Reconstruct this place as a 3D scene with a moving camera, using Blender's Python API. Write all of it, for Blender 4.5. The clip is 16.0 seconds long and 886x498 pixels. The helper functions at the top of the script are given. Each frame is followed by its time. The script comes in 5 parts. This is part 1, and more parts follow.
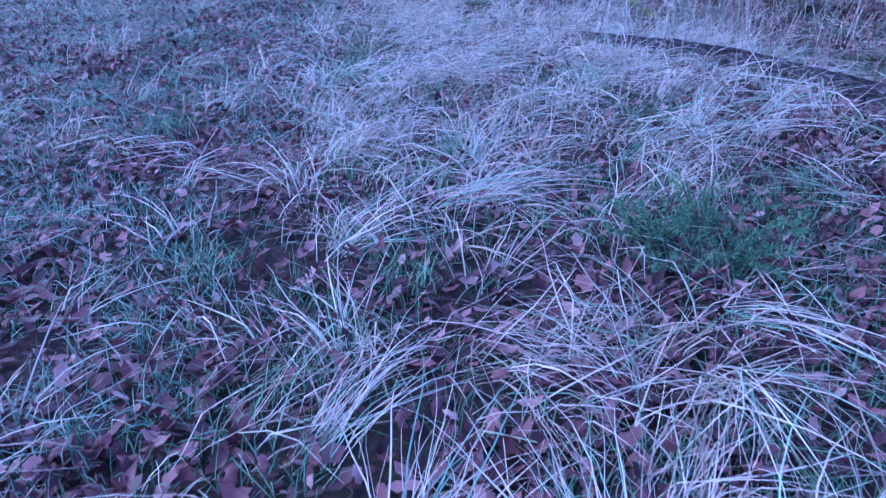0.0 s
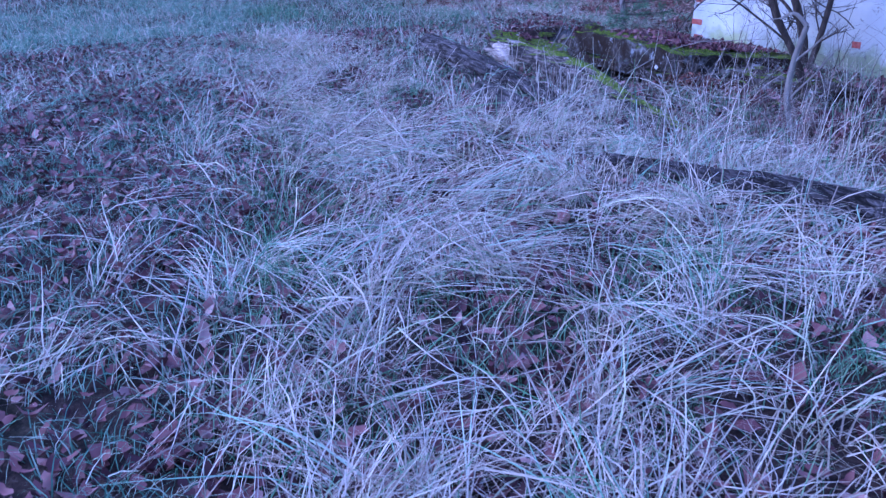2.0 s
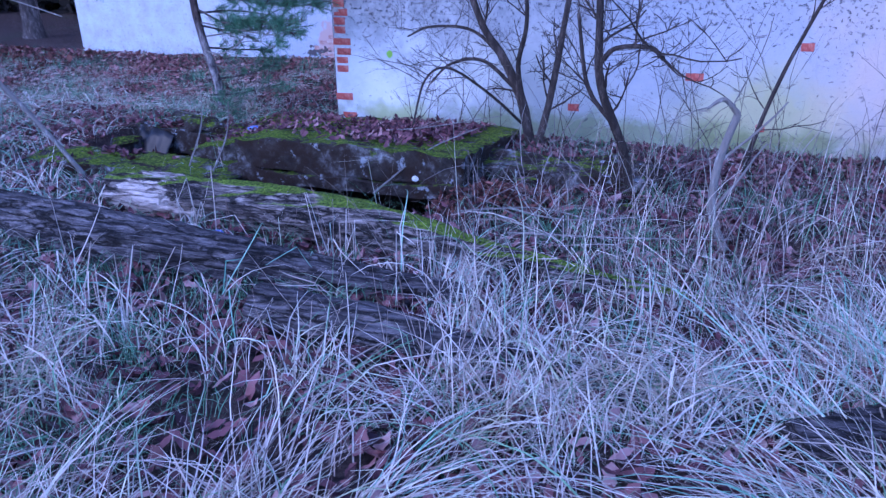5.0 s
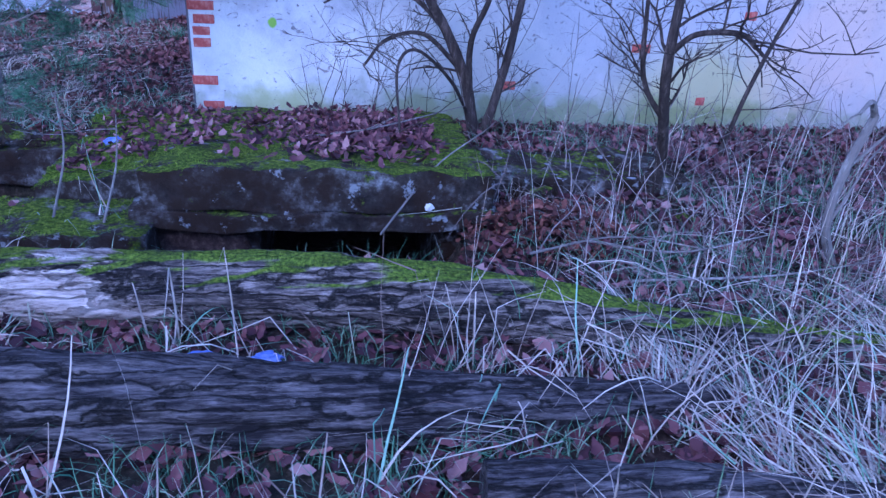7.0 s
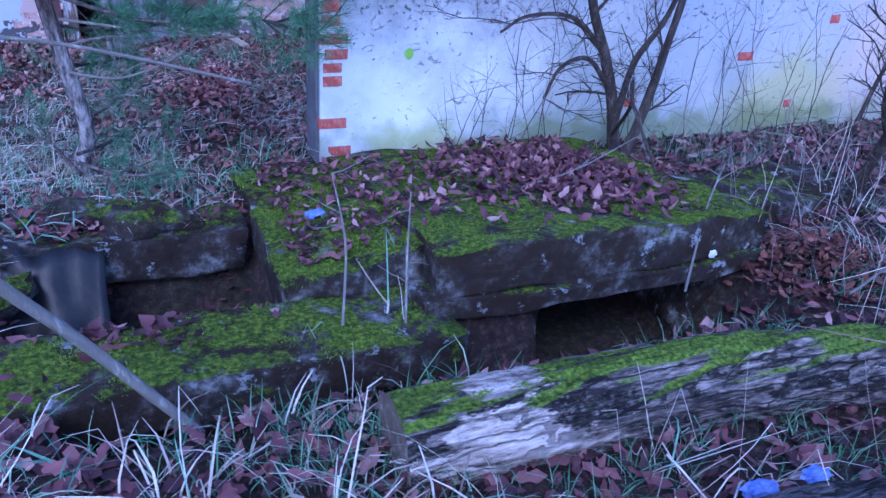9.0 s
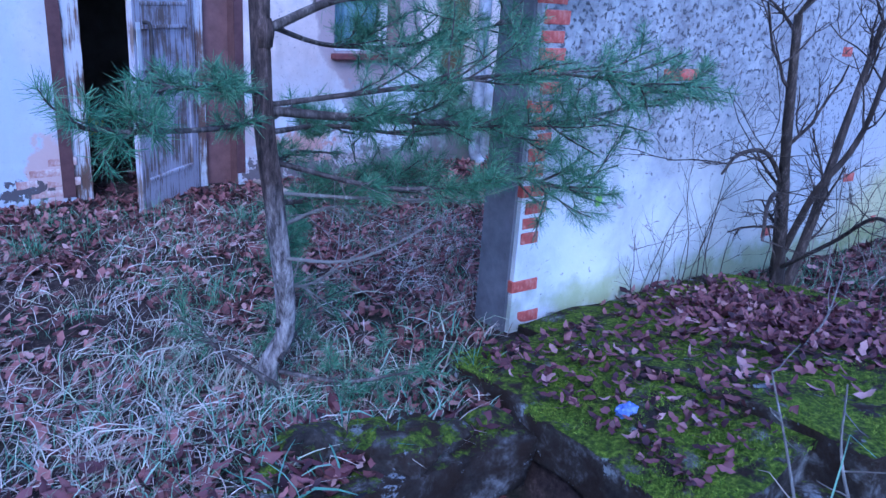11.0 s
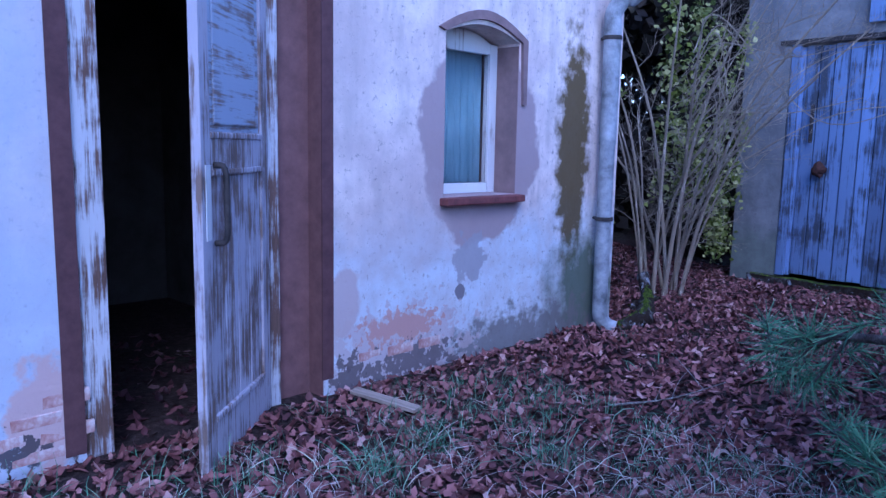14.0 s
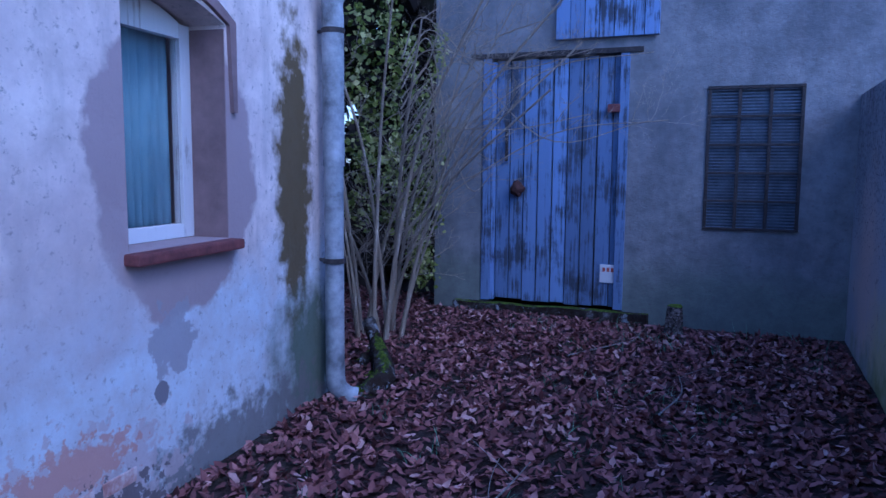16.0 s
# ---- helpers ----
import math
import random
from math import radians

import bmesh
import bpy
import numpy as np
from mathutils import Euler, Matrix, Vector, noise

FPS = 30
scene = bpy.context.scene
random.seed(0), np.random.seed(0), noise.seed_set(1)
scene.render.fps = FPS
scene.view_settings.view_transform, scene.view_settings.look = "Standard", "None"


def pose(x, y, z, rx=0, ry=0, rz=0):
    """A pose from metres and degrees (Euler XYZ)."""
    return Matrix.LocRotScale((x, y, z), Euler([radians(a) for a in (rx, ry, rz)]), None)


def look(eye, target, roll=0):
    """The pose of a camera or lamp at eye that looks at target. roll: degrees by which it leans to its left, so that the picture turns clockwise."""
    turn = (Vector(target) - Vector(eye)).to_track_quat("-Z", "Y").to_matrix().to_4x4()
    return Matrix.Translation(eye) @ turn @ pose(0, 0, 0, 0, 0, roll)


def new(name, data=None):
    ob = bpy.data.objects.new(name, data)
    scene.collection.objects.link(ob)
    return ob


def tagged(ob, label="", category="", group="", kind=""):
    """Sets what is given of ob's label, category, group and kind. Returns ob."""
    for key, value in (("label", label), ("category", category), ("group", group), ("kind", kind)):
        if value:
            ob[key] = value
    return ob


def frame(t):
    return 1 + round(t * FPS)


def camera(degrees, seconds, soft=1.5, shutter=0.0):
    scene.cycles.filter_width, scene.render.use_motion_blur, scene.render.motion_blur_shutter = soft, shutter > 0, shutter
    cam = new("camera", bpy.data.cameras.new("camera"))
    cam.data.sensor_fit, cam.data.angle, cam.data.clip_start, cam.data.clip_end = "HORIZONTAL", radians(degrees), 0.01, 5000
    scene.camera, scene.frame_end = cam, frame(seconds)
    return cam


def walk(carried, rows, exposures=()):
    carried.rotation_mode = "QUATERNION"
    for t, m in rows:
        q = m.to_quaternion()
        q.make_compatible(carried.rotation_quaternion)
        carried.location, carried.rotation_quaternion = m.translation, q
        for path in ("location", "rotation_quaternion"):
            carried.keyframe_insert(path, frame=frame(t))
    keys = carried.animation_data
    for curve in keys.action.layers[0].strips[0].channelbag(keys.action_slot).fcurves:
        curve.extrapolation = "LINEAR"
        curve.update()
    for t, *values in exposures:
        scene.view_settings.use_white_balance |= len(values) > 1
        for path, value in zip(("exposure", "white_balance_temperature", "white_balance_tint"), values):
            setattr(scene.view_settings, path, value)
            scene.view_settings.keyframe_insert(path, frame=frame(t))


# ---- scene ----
cam = camera(61.7, 16.0, soft=1.4, shutter=0.1)
PATH = [
    (0, (12.145, -4.114, 1.657), (10.425, -3.669, 0.738), -2.8),
    (0.5, (11.402, -4.072, 1.679), (9.693, -3.529, 0.793), -2.5),
    (1, (10.681, -4.001, 1.682), (8.987, -3.374, 0.824), -2.0),
    (1.5, (9.958, -3.951, 1.704), (8.291, -3.249, 0.85), -1.9),
    (2, (9.323, -3.941, 1.707), (7.699, -3.141, 0.857), -1.6),
    (2.5, (8.605, -3.915, 1.712), (7.058, -2.964, 0.875), -1.7),
    (3, (7.892, -3.893, 1.713), (6.46, -2.748, 0.914), -0.9),
    (3.5, (7.203, -3.855, 1.728), (5.925, -2.514, 0.973), -0.9),
    (4, (6.595, -3.749, 1.734), (5.502, -2.24, 1.007), -1.1),
    (4.2, (6.337, -3.669, 1.741), (5.329, -2.103, 1.011), -1.2),
    (6.3, (3.799, -2.559, 1.712), (3.89, -0.761, 0.84), 2.7),
    (6.5, (3.62, -2.443, 1.708), (3.765, -0.656, 0.822), 3.0),
    (7, (3.086, -2.155, 1.741), (3.367, -0.405, 0.815), 4.2),
    (7.5, (2.539, -1.846, 1.764), (2.928, -0.133, 0.807), 5.0),
    (8, (2.001, -1.581, 1.76), (2.506, 0.095, 0.792), 6.0),
    (8.2, (1.826, -1.493, 1.766), (2.362, 0.169, 0.792), 5.4),
    (10.3, (-0.138, -0.091, 1.707), (0.916, 1.427, 0.944), 5.5),
    (10.5, (-0.221, 0.08, 1.697), (0.851, 1.6, 0.962), 5.2),
    (11, (-0.359, 0.528, 1.648), (0.759, 2.061, 1.014), 4.0),
    (11.5, (-0.456, 0.965, 1.574), (0.715, 2.502, 1.06), 3.4),
    (12, (-0.514, 1.373, 1.515), (0.702, 2.904, 1.096), 3.1),
    (12.5, (-0.456, 1.794, 1.454), (0.767, 3.338, 1.106), 2.4),
    (13, (-0.437, 2.195, 1.473), (0.794, 3.739, 1.154), 1.6),
    (13.5, (-0.365, 2.64, 1.452), (0.868, 4.188, 1.163), 1.1),
    (14, (-0.276, 3.051, 1.471), (0.997, 4.568, 1.194), 1.1),
    (14.5, (-0.118, 3.437, 1.476), (1.256, 4.867, 1.214), 1.1),
    (15, (0.066, 3.794, 1.497), (1.598, 5.055, 1.25), 1.2),
    (15.5, (0.264, 4.121, 1.493), (1.973, 5.136, 1.265), 0.9),
    (16, (0.475, 4.388, 1.498), (2.318, 5.134, 1.28), 0.5),
]
walk(cam, [(t, look(eye, target, roll)) for t, eye, target, roll in PATH],
     exposures=[(0, 1.55, 4500, 37), (2, 1.38, 4520, 39), (4, 1.3, 4520, 38), (6.5, 1.1, 4450, 33), (8, 1.4, 4480, 29), (9, 1.4, 4450, 28), (11, 1.35, 4380, 22), (13.5, 1.05, 4380, 26), (15.5, 1.05, 4380, 28), (16, 0.6, 4200, 25)])

# ---- world and sun ----
SUN_ELEV, SUN_AZ = 45.0, 215.0
world = bpy.data.worlds.new("world")
scene.world = world
world.use_nodes = True
wt = world.node_tree
sky = wt.nodes.new("ShaderNodeTexSky")
sky.sky_type = "NISHITA"
sky.sun_disc = False
sky.sun_elevation, sky.sun_rotation = radians(SUN_ELEV), radians(SUN_AZ)
wt.links.new(sky.outputs[0], wt.nodes["Background"].inputs[0])
wt.nodes["Background"].inputs[1].default_value = 0.15
sun = new("sun", bpy.data.lights.new("sun", "SUN"))
sun.data.energy, sun.data.angle, sun.data.color = 0.35, radians(16), (1.0, 0.92, 0.82)
sun_dir = Vector((math.sin(radians(SUN_AZ)) * math.cos(radians(SUN_ELEV)),
                  math.cos(radians(SUN_AZ)) * math.cos(radians(SUN_ELEV)), math.sin(radians(SUN_ELEV))))
sun.matrix_world = look(sun_dir * 30, (0, 0, 0))

# ---- material helpers ----
def rgb(c):
    return (c[0], c[1], c[2], 1.0)


class Nodes:
    def __init__(self, name):
        self.m = bpy.data.materials.new(name)
        self.m.use_nodes = True
        self.t = self.m.node_tree
        self.b = self.t.nodes["Principled BSDF"]
        self.co = self.t.nodes.new("ShaderNodeTexCoord").outputs["Object"]

    def world_co(self):
        self.co = self.t.nodes.new("ShaderNodeNewGeometry").outputs["Position"]
        return self

    def n(self, kind, **vals):
        nd = self.t.nodes.new(kind)
        for k, v in vals.items():
            nd.inputs[k].default_value = v
        return nd

    def link(self, a, b):
        self.t.links.new(a, b)

    def stretched(self, sx, sy, sz):
        mp = self.n("ShaderNodeMapping", Scale=(sx, sy, sz))
        self.link(self.co, mp.inputs["Vector"])
        return mp.outputs[0]

    def noise(self, scale, detail=6.0, rough=0.6, co=None, distort=0.0):
        nd = self.n("ShaderNodeTexNoise", Scale=scale, Detail=detail, Roughness=rough, Distortion=distort)
        self.link(co or self.co, nd.inputs["Vector"])
        return nd.outputs["Fac"]

    def ramp(self, fac, stops):
        nd = self.t.nodes.new("ShaderNodeValToRGB")
        e = nd.color_ramp.elements
        while len(e) < len(stops):
            e.new(0.5)
        for el, (p, c) in zip(e, stops):
            el.position, el.color = p, rgb(c if not isinstance(c, (int, float)) else (c, c, c))
        self.link(fac, nd.inputs[0])
        return nd.outputs[0]

    def mix(self, fac, a, b):
        nd = self.t.nodes.new("ShaderNodeMix")
        nd.data_type = "RGBA"
        for sock, v in ((nd.inputs[0], fac), (nd.inputs[6], a), (nd.inputs[7], b)):
            if isinstance(v, tuple):
                sock.default_value = rgb(v)
            elif isinstance(v, (int, float)):
                sock.default_value = v
            else:
                self.link(v, sock)
        return nd.outputs[2]

    def math(self, op, a, b=0.0):
        nd = self.t.nodes.new("ShaderNodeMath")
        nd.operation = op
        for sock, v in ((nd.inputs[0], a), (nd.inputs[1], b)):
            if isinstance(v, (int, float)):
                sock.default_value = v
            else:
                self.link(v, sock)
        return nd.outputs[0]

    def axis(self, i, co=None):
        sp = self.t.nodes.new("ShaderNodeSeparateXYZ")
        self.link(co or self.co, sp.inputs[0])
        return sp.outputs[i]

    def patch(self, c, cx, cz, rx, rz, colour, jag=0.6, amount=1.0, edge=0.06, scale=5.0):
        """Lays a ragged patch of the given half-widths over colour c."""
        dx = self.math("DIVIDE", self.math("SUBTRACT", self.axis(0), cx), rx)
        dz = self.math("DIVIDE", self.math("SUBTRACT", self.axis(2), cz), rz)
        d = self.math("SQRT", self.math("ADD", self.math("MULTIPLY", dx, dx), self.math("MULTIPLY", dz, dz)))
        d = self.math("ADD", d, self.math("MULTIPLY", self.math("SUBTRACT", self.noise(scale, 6.0), 0.5), jag * 2))
        m = self.ramp(self.math("MULTIPLY", d, 0.5), [(0.5 - edge, amount), (0.5 + edge, 0.0)])
        return self.mix(m, c, colour), m

    def done(self, colour, rough=0.85, height=None, bump=0.3, dist=0.01, metal=0.0):
        if isinstance(colour, tuple):
            self.b.inputs["Base Color"].default_value = rgb(colour)
        else:
            self.link(colour, self.b.inputs["Base Color"])
        if isinstance(rough, (int, float)):
            self.b.inputs["Roughness"].default_value = rough
        else:
            self.link(rough, self.b.inputs["Roughness"])
        self.b.inputs["Metallic"].default_value = metal
        self.b.inputs["Specular IOR Level"].default_value = 0.3
        if height is not None:
            bp = self.n("ShaderNodeBump", Strength=bump, Distance=dist)
            self.link(height, bp.inputs["Height"])
            self.link(bp.outputs[0], self.b.inputs["Normal"])
        return self.m


def island_mat(name, stops, rough=0.8, trans=0.0, field=None):
    """A colour drawn per mesh island from a ramp, for leaves, blades and needles."""
    k = Nodes(name)
    g = k.t.nodes.new("ShaderNodeNewGeometry")
    c = k.ramp(g.outputs["Random Per Island"], stops)
    c = k.mix(k.math("MULTIPLY", k.noise(30.0, 2.0), 0.5), c, (0.02, 0.015, 0.015))
    if field:
        pos = k.t.nodes.new("ShaderNodeNewGeometry").outputs["Position"]
        c = k.mix(k.ramp(k.noise(1.7, 3.0, 0.6, pos), [(0.52, 0.0), (0.68, 0.5)]), c, field)
    m = k.done(c, rough)
    if trans:
        tr = k.t.nodes.new("ShaderNodeBsdfTranslucent")
        k.link(c, tr.inputs[0])
        ms = k.t.nodes.new("ShaderNodeMixShader")
        ms.inputs[0].default_value = trans
        k.link(k.b.outputs[0], ms.inputs[1])
        k.link(tr.outputs[0], ms.inputs[2])
        k.link(ms.outputs[0], k.t.nodes["Material Output"].inputs[0])
    return m


# ---- materials ----
def make_ground():
    k = Nodes("leaf_mould_soil")
    a = k.ramp(k.noise(1.1, 8.0), [(0.35, (0.03, 0.02, 0.022)), (0.52, (0.06, 0.04, 0.04)), (0.6, (0.04, 0.06, 0.035)), (0.75, (0.1, 0.09, 0.06))])
    b = k.ramp(k.noise(26.0, 8.0, 0.75), [(0.38, (0.015, 0.011, 0.012)), (0.55, (0.09, 0.06, 0.055)), (0.7, (0.26, 0.2, 0.17))])
    return k.done(k.mix(0.6, a, b), 0.95, k.noise(40.0, 8.0, 0.8), 1.0, 0.04)


def make_plaster(name, clean, dirty, pale, low_z, peel, seed, stains_and_shade=()):
    """Lime plaster: cloudy staining, a low zone of another tone, peeled patches and pin holes."""
    k = Nodes(name)
    z = k.axis(2)
    cloud = k.noise(1.3, 8.0, 0.62)
    streak = k.noise(2.0, 6.0, 0.6, k.stretched(3.0, 3.0, 0.5))
    c = k.mix(k.ramp(cloud, [(0.38, 0.0), (0.62, 1.0)]), clean, dirty)
    c = k.mix(k.math("MULTIPLY", k.ramp(streak, [(0.5, 0.0), (0.75, 1.0)]), 0.55), c, (0.3, 0.29, 0.3))
    edge = k.math("ADD", z, k.math("MULTIPLY", k.math("SUBTRACT", k.noise(1.6, 5.0), 0.5), 0.9))
    low = k.ramp(k.math("DIVIDE", edge, 4.0), [(low_z / 4.0 - 0.03, 1.0), (low_z / 4.0 + 0.05, 0.0)])
    c = k.mix(k.math("MULTIPLY", low, 0.8), c, pale)
    speck = k.ramp(k.noise(24.0, 7.0, 0.75), [(0.56, 0.0), (0.66, 1.0)])
    mott = k.ramp(k.noise(5.0, 7.0, 0.7), [(0.4, 0.0), (0.66, 0.5)])
    c = k.mix(mott, c, tuple(v * 0.62 for v in dirty))
    c = k.mix(k.math("MULTIPLY", speck, 0.72), c, (0.17, 0.16, 0.17))
    pz = k.math("ADD", k.math("MULTIPLY", z, -0.35), k.noise(3.2, 7.0, 0.65, distort=0.4))
    hole = k.ramp(pz, [(peel, 0.0), (peel + 0.012, 1.0)])
    under = k.ramp(k.noise(9.0, 6.0), [(0.35, (0.07, 0.06, 0.065)), (0.5, (0.28, 0.25, 0.25)), (0.65, (0.36, 0.2, 0.16))])
    for st in stains_and_shade:
        c, _m = k.patch(c, *st)
    c = k.mix(hole, c, under)
    h = k.math("SUBTRACT", k.math("ADD", k.math("MULTIPLY", k.noise(60.0, 6.0, 0.7), 0.25), k.noise(7.0, 5.0)), k.math("MULTIPLY", hole, 1.2))
    return k.done(c, 0.9, h, 0.8, 0.018)


def make_limewash():
    """Limewash over rough render: clean white low on the near end, grey and pitted higher up, algae at the foot, warm
    glow coloured in at the far end.
    """
    k = Nodes("limewashed_render")
    x, z = k.axis(0), k.axis(2)
    c = k.ramp(k.noise(2.2, 8.0, 0.65), [(0.36, (0.58, 0.6, 0.64)), (0.55, (0.74, 0.76, 0.78)), (0.7, (0.82, 0.83, 0.82))])
    # grey weathered render along the top
    edge = k.math("ADD", z, k.math("MULTIPLY", k.math("SUBTRACT", k.noise(1.5, 6.0, 0.6), 0.5), 1.0))
    edge = k.math("SUBTRACT", edge, k.math("MULTIPLY", k.math("MINIMUM", x, 6.0), 0.02))
    high = k.ramp(k.math("DIVIDE", edge, 3.0), [(0.2, 0.0), (0.31, 0.75), (0.42, 1.0)])
    grey = k.ramp(k.noise(7.0, 8.0, 0.75), [(0.36, (0.12, 0.125, 0.15)), (0.52, (0.27, 0.28, 0.32)), (0.68, (0.46, 0.47, 0.5))])
    c = k.mix(k.math("MULTIPLY", high, 0.85), c, grey)
    # yellow at x 5.9 and pink at x 6.9 are warm light put into colour
    for st in [(6.4, 0.6, 2.0, 1.1, (0.44, 0.45, 0.5), 0.9, 0.85, 0.25, 2.0), (4.2, 0.35, 0.9, 0.5, (0.4, 0.43, 0.42), 1.2, 0.65, 0.2, 3.0), (5.9, 0.25, 0.7, 0.35, (0.5, 0.5, 0.24), 1.2, 0.75, 0.25, 3.0),
               (6.9, 0.7, 0.55, 0.6, (0.66, 0.52, 0.46), 0.9, 0.7, 0.25, 3.0), (5.0, 0.8, 0.5, 0.5, (0.4, 0.43, 0.5), 1.2, 0.7, 0.2, 3.0),
               (4.6, 0.04, 2.4, 0.16, (0.2, 0.25, 0.1), 1.6, 0.75, 0.25, 5.0), (2.7, 0.12, 0.35, 0.1, (0.55, 0.6, 0.3), 1.2, 0.6, 0.25, 5.0),
               (2.64, 0.67, 0.03, 0.035, (0.3, 0.55, 0.08), 0.6, 1.0, 0.1, 20.0)]:
        c, _m = k.patch(c, *st)
    # pits and scrapes, sparse on the white, dense on the grey
    pits = k.noise(26.0, 5.0, 0.7)
    scr = k.noise(9.0, 6.0, 0.7, k.stretched(1.0, 1.0, 1.7), 1.2)
    dense = k.math("ADD", pits, k.math("MULTIPLY", high, 0.1))
    m1 = k.ramp(dense, [(0.645, 0.0), (0.68, 0.85)])
    m2 = k.ramp(scr, [(0.625, 0.0), (0.65, 0.75)])
    c = k.mix(m1, c, (0.1, 0.1, 0.12))
    c = k.mix(m2, c, (0.27, 0.24, 0.25))
    h = k.math("SUBTRACT", k.math("ADD", k.math("MULTIPLY", k.noise(70.0, 5.0, 0.7), 0.3), k.noise(9.0, 5.0)), k.math("ADD", m1, m2))
    return k.done(c, 0.92, h, 0.8, 0.016)


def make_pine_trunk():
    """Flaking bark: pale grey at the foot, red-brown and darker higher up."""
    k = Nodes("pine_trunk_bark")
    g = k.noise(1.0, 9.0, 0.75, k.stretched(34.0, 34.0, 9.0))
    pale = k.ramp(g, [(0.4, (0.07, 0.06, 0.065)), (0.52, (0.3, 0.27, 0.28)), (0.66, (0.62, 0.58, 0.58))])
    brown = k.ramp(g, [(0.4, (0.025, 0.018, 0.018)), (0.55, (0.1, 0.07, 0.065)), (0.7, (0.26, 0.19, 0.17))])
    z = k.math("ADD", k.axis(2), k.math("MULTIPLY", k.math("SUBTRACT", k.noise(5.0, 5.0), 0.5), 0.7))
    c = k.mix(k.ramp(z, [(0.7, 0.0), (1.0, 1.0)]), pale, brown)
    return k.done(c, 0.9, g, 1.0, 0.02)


def make_wood(name, base, paint, worn, along="z", wear=0.5, rough=0.8):
    k = Nodes(name)
    sc = {"z": (26.0, 26.0, 1.4), "x": (1.4, 26.0, 26.0)}[along]
    grain = k.noise(1.6, 8.0, 0.7, k.stretched(*sc))
    big = k.noise(3.0, 5.0)
    oi = k.t.nodes.new("ShaderNodeObjectInfo")
    c = k.ramp(grain, [(0.3, tuple(v * 0.35 for v in base)), (0.6, base)])
    mask = k.ramp(k.math("ADD", k.math("MULTIPLY", grain, 0.7), k.math("MULTIPLY", big, 0.6)), [(wear, 1.0), (wear + 0.1, 0.0)])
    p = k.mix(k.math("MULTIPLY", oi.outputs["Random"], 0.75), paint, worn)
    c = k.mix(mask, c, p)
    return k.done(c, rough, k.math("ADD", grain, k.math("MULTIPLY", mask, 0.3)), 0.6, 0.006)


def make_bark(name, dark, light, moss=0.0, sc=(30.0, 30.0, 3.0), bare=False, plates=False):
    k = Nodes(name).world_co() if moss else Nodes(name)
    g = k.noise(1.0, 9.0, 0.72, k.stretched(*sc))
    big = k.noise(2.2, 5.0)
    c = k.ramp(k.math("ADD", k.math("MULTIPLY", g, 0.75), k.math("MULTIPLY", big, 0.3)), [(0.47, dark), (0.56, tuple((a + b) * 0.3 for a, b in zip(dark, light))), (0.68, light)])
    h = g
    if plates:
        vo = k.t.nodes.new("ShaderNodeTexVoronoi")
        vo.feature = "DISTANCE_TO_EDGE"
        vo.inputs["Scale"].default_value = 1.0
        wob = k.n("ShaderNodeVectorMath")
        wob.operation = "ADD"
        nz3 = k.n("ShaderNodeTexNoise", Scale=9.0, Detail=8.0, Roughness=0.7)
        k.link(k.co, nz3.inputs["Vector"])
        k.link(k.stretched(1.5, 20.0, 20.0), wob.inputs[0])
        k.link(nz3.outputs["Color"], wob.inputs[1])
        k.link(wob.outputs[0], vo.inputs["Vector"])
        fib = k.noise(1.0, 6.0, 0.75, k.stretched(5.0, 90.0, 90.0))
        c = k.mix(k.ramp(fib, [(0.52, 0.0), (0.68, 0.5)]), c, tuple(min(1.0, q * 1.25) for q in light))
        crack = k.ramp(vo.outputs["Distance"], [(0.0, 0.2), (0.07, 1.0)])
        c = k.mix(crack, tuple(q * 0.4 for q in dark), c)
        h = k.math("ADD", k.math("MULTIPLY", g, 0.6), crack)
    if moss:
        nz = k.axis(2, k.t.nodes.new("ShaderNodeNewGeometry").outputs["Normal"])
        mk = k.ramp(k.math("ADD", nz, k.math("MULTIPLY", k.math("SUBTRACT", k.noise(5.0, 6.0), 0.5), moss)), [(0.88, 0.0), (0.94, 1.0)])
        green = k.ramp(k.noise(60.0, 5.0), [(0.35, (0.04, 0.07, 0.01)), (0.55, (0.16, 0.26, 0.02)), (0.75, (0.32, 0.42, 0.05))])
        c = k.mix(mk, c, green)
        h = k.math("ADD", h, k.math("MULTIPLY", mk, k.noise(90.0, 4.0)))
    if bare:
        d = k.math("ABSOLUTE", k.math("SUBTRACT", k.axis(0), 2.02))
        d = k.math("ADD", d, k.math("MULTIPLY", k.math("SUBTRACT", k.noise(1.0, 7.0, 0.7, k.stretched(4.0, 14.0, 14.0)), 0.5), 1.1))
        zz = k.math("MULTIPLY", k.math("ABSOLUTE", k.math("SUBTRACT", k.axis(2), 0.09)), 1.6)
        bm_ = k.ramp(k.math("ADD", d, zz), [(0.34, 1.0), (0.4, 0.0)])
        c = k.mix(bm_, c, k.ramp(g, [(0.38, (0.14, 0.11, 0.1)), (0.48, (0.45, 0.39, 0.36)), (0.62, (0.78, 0.7, 0.66))]))
    return k.done(c, 0.9, h, 1.0, 0.03)


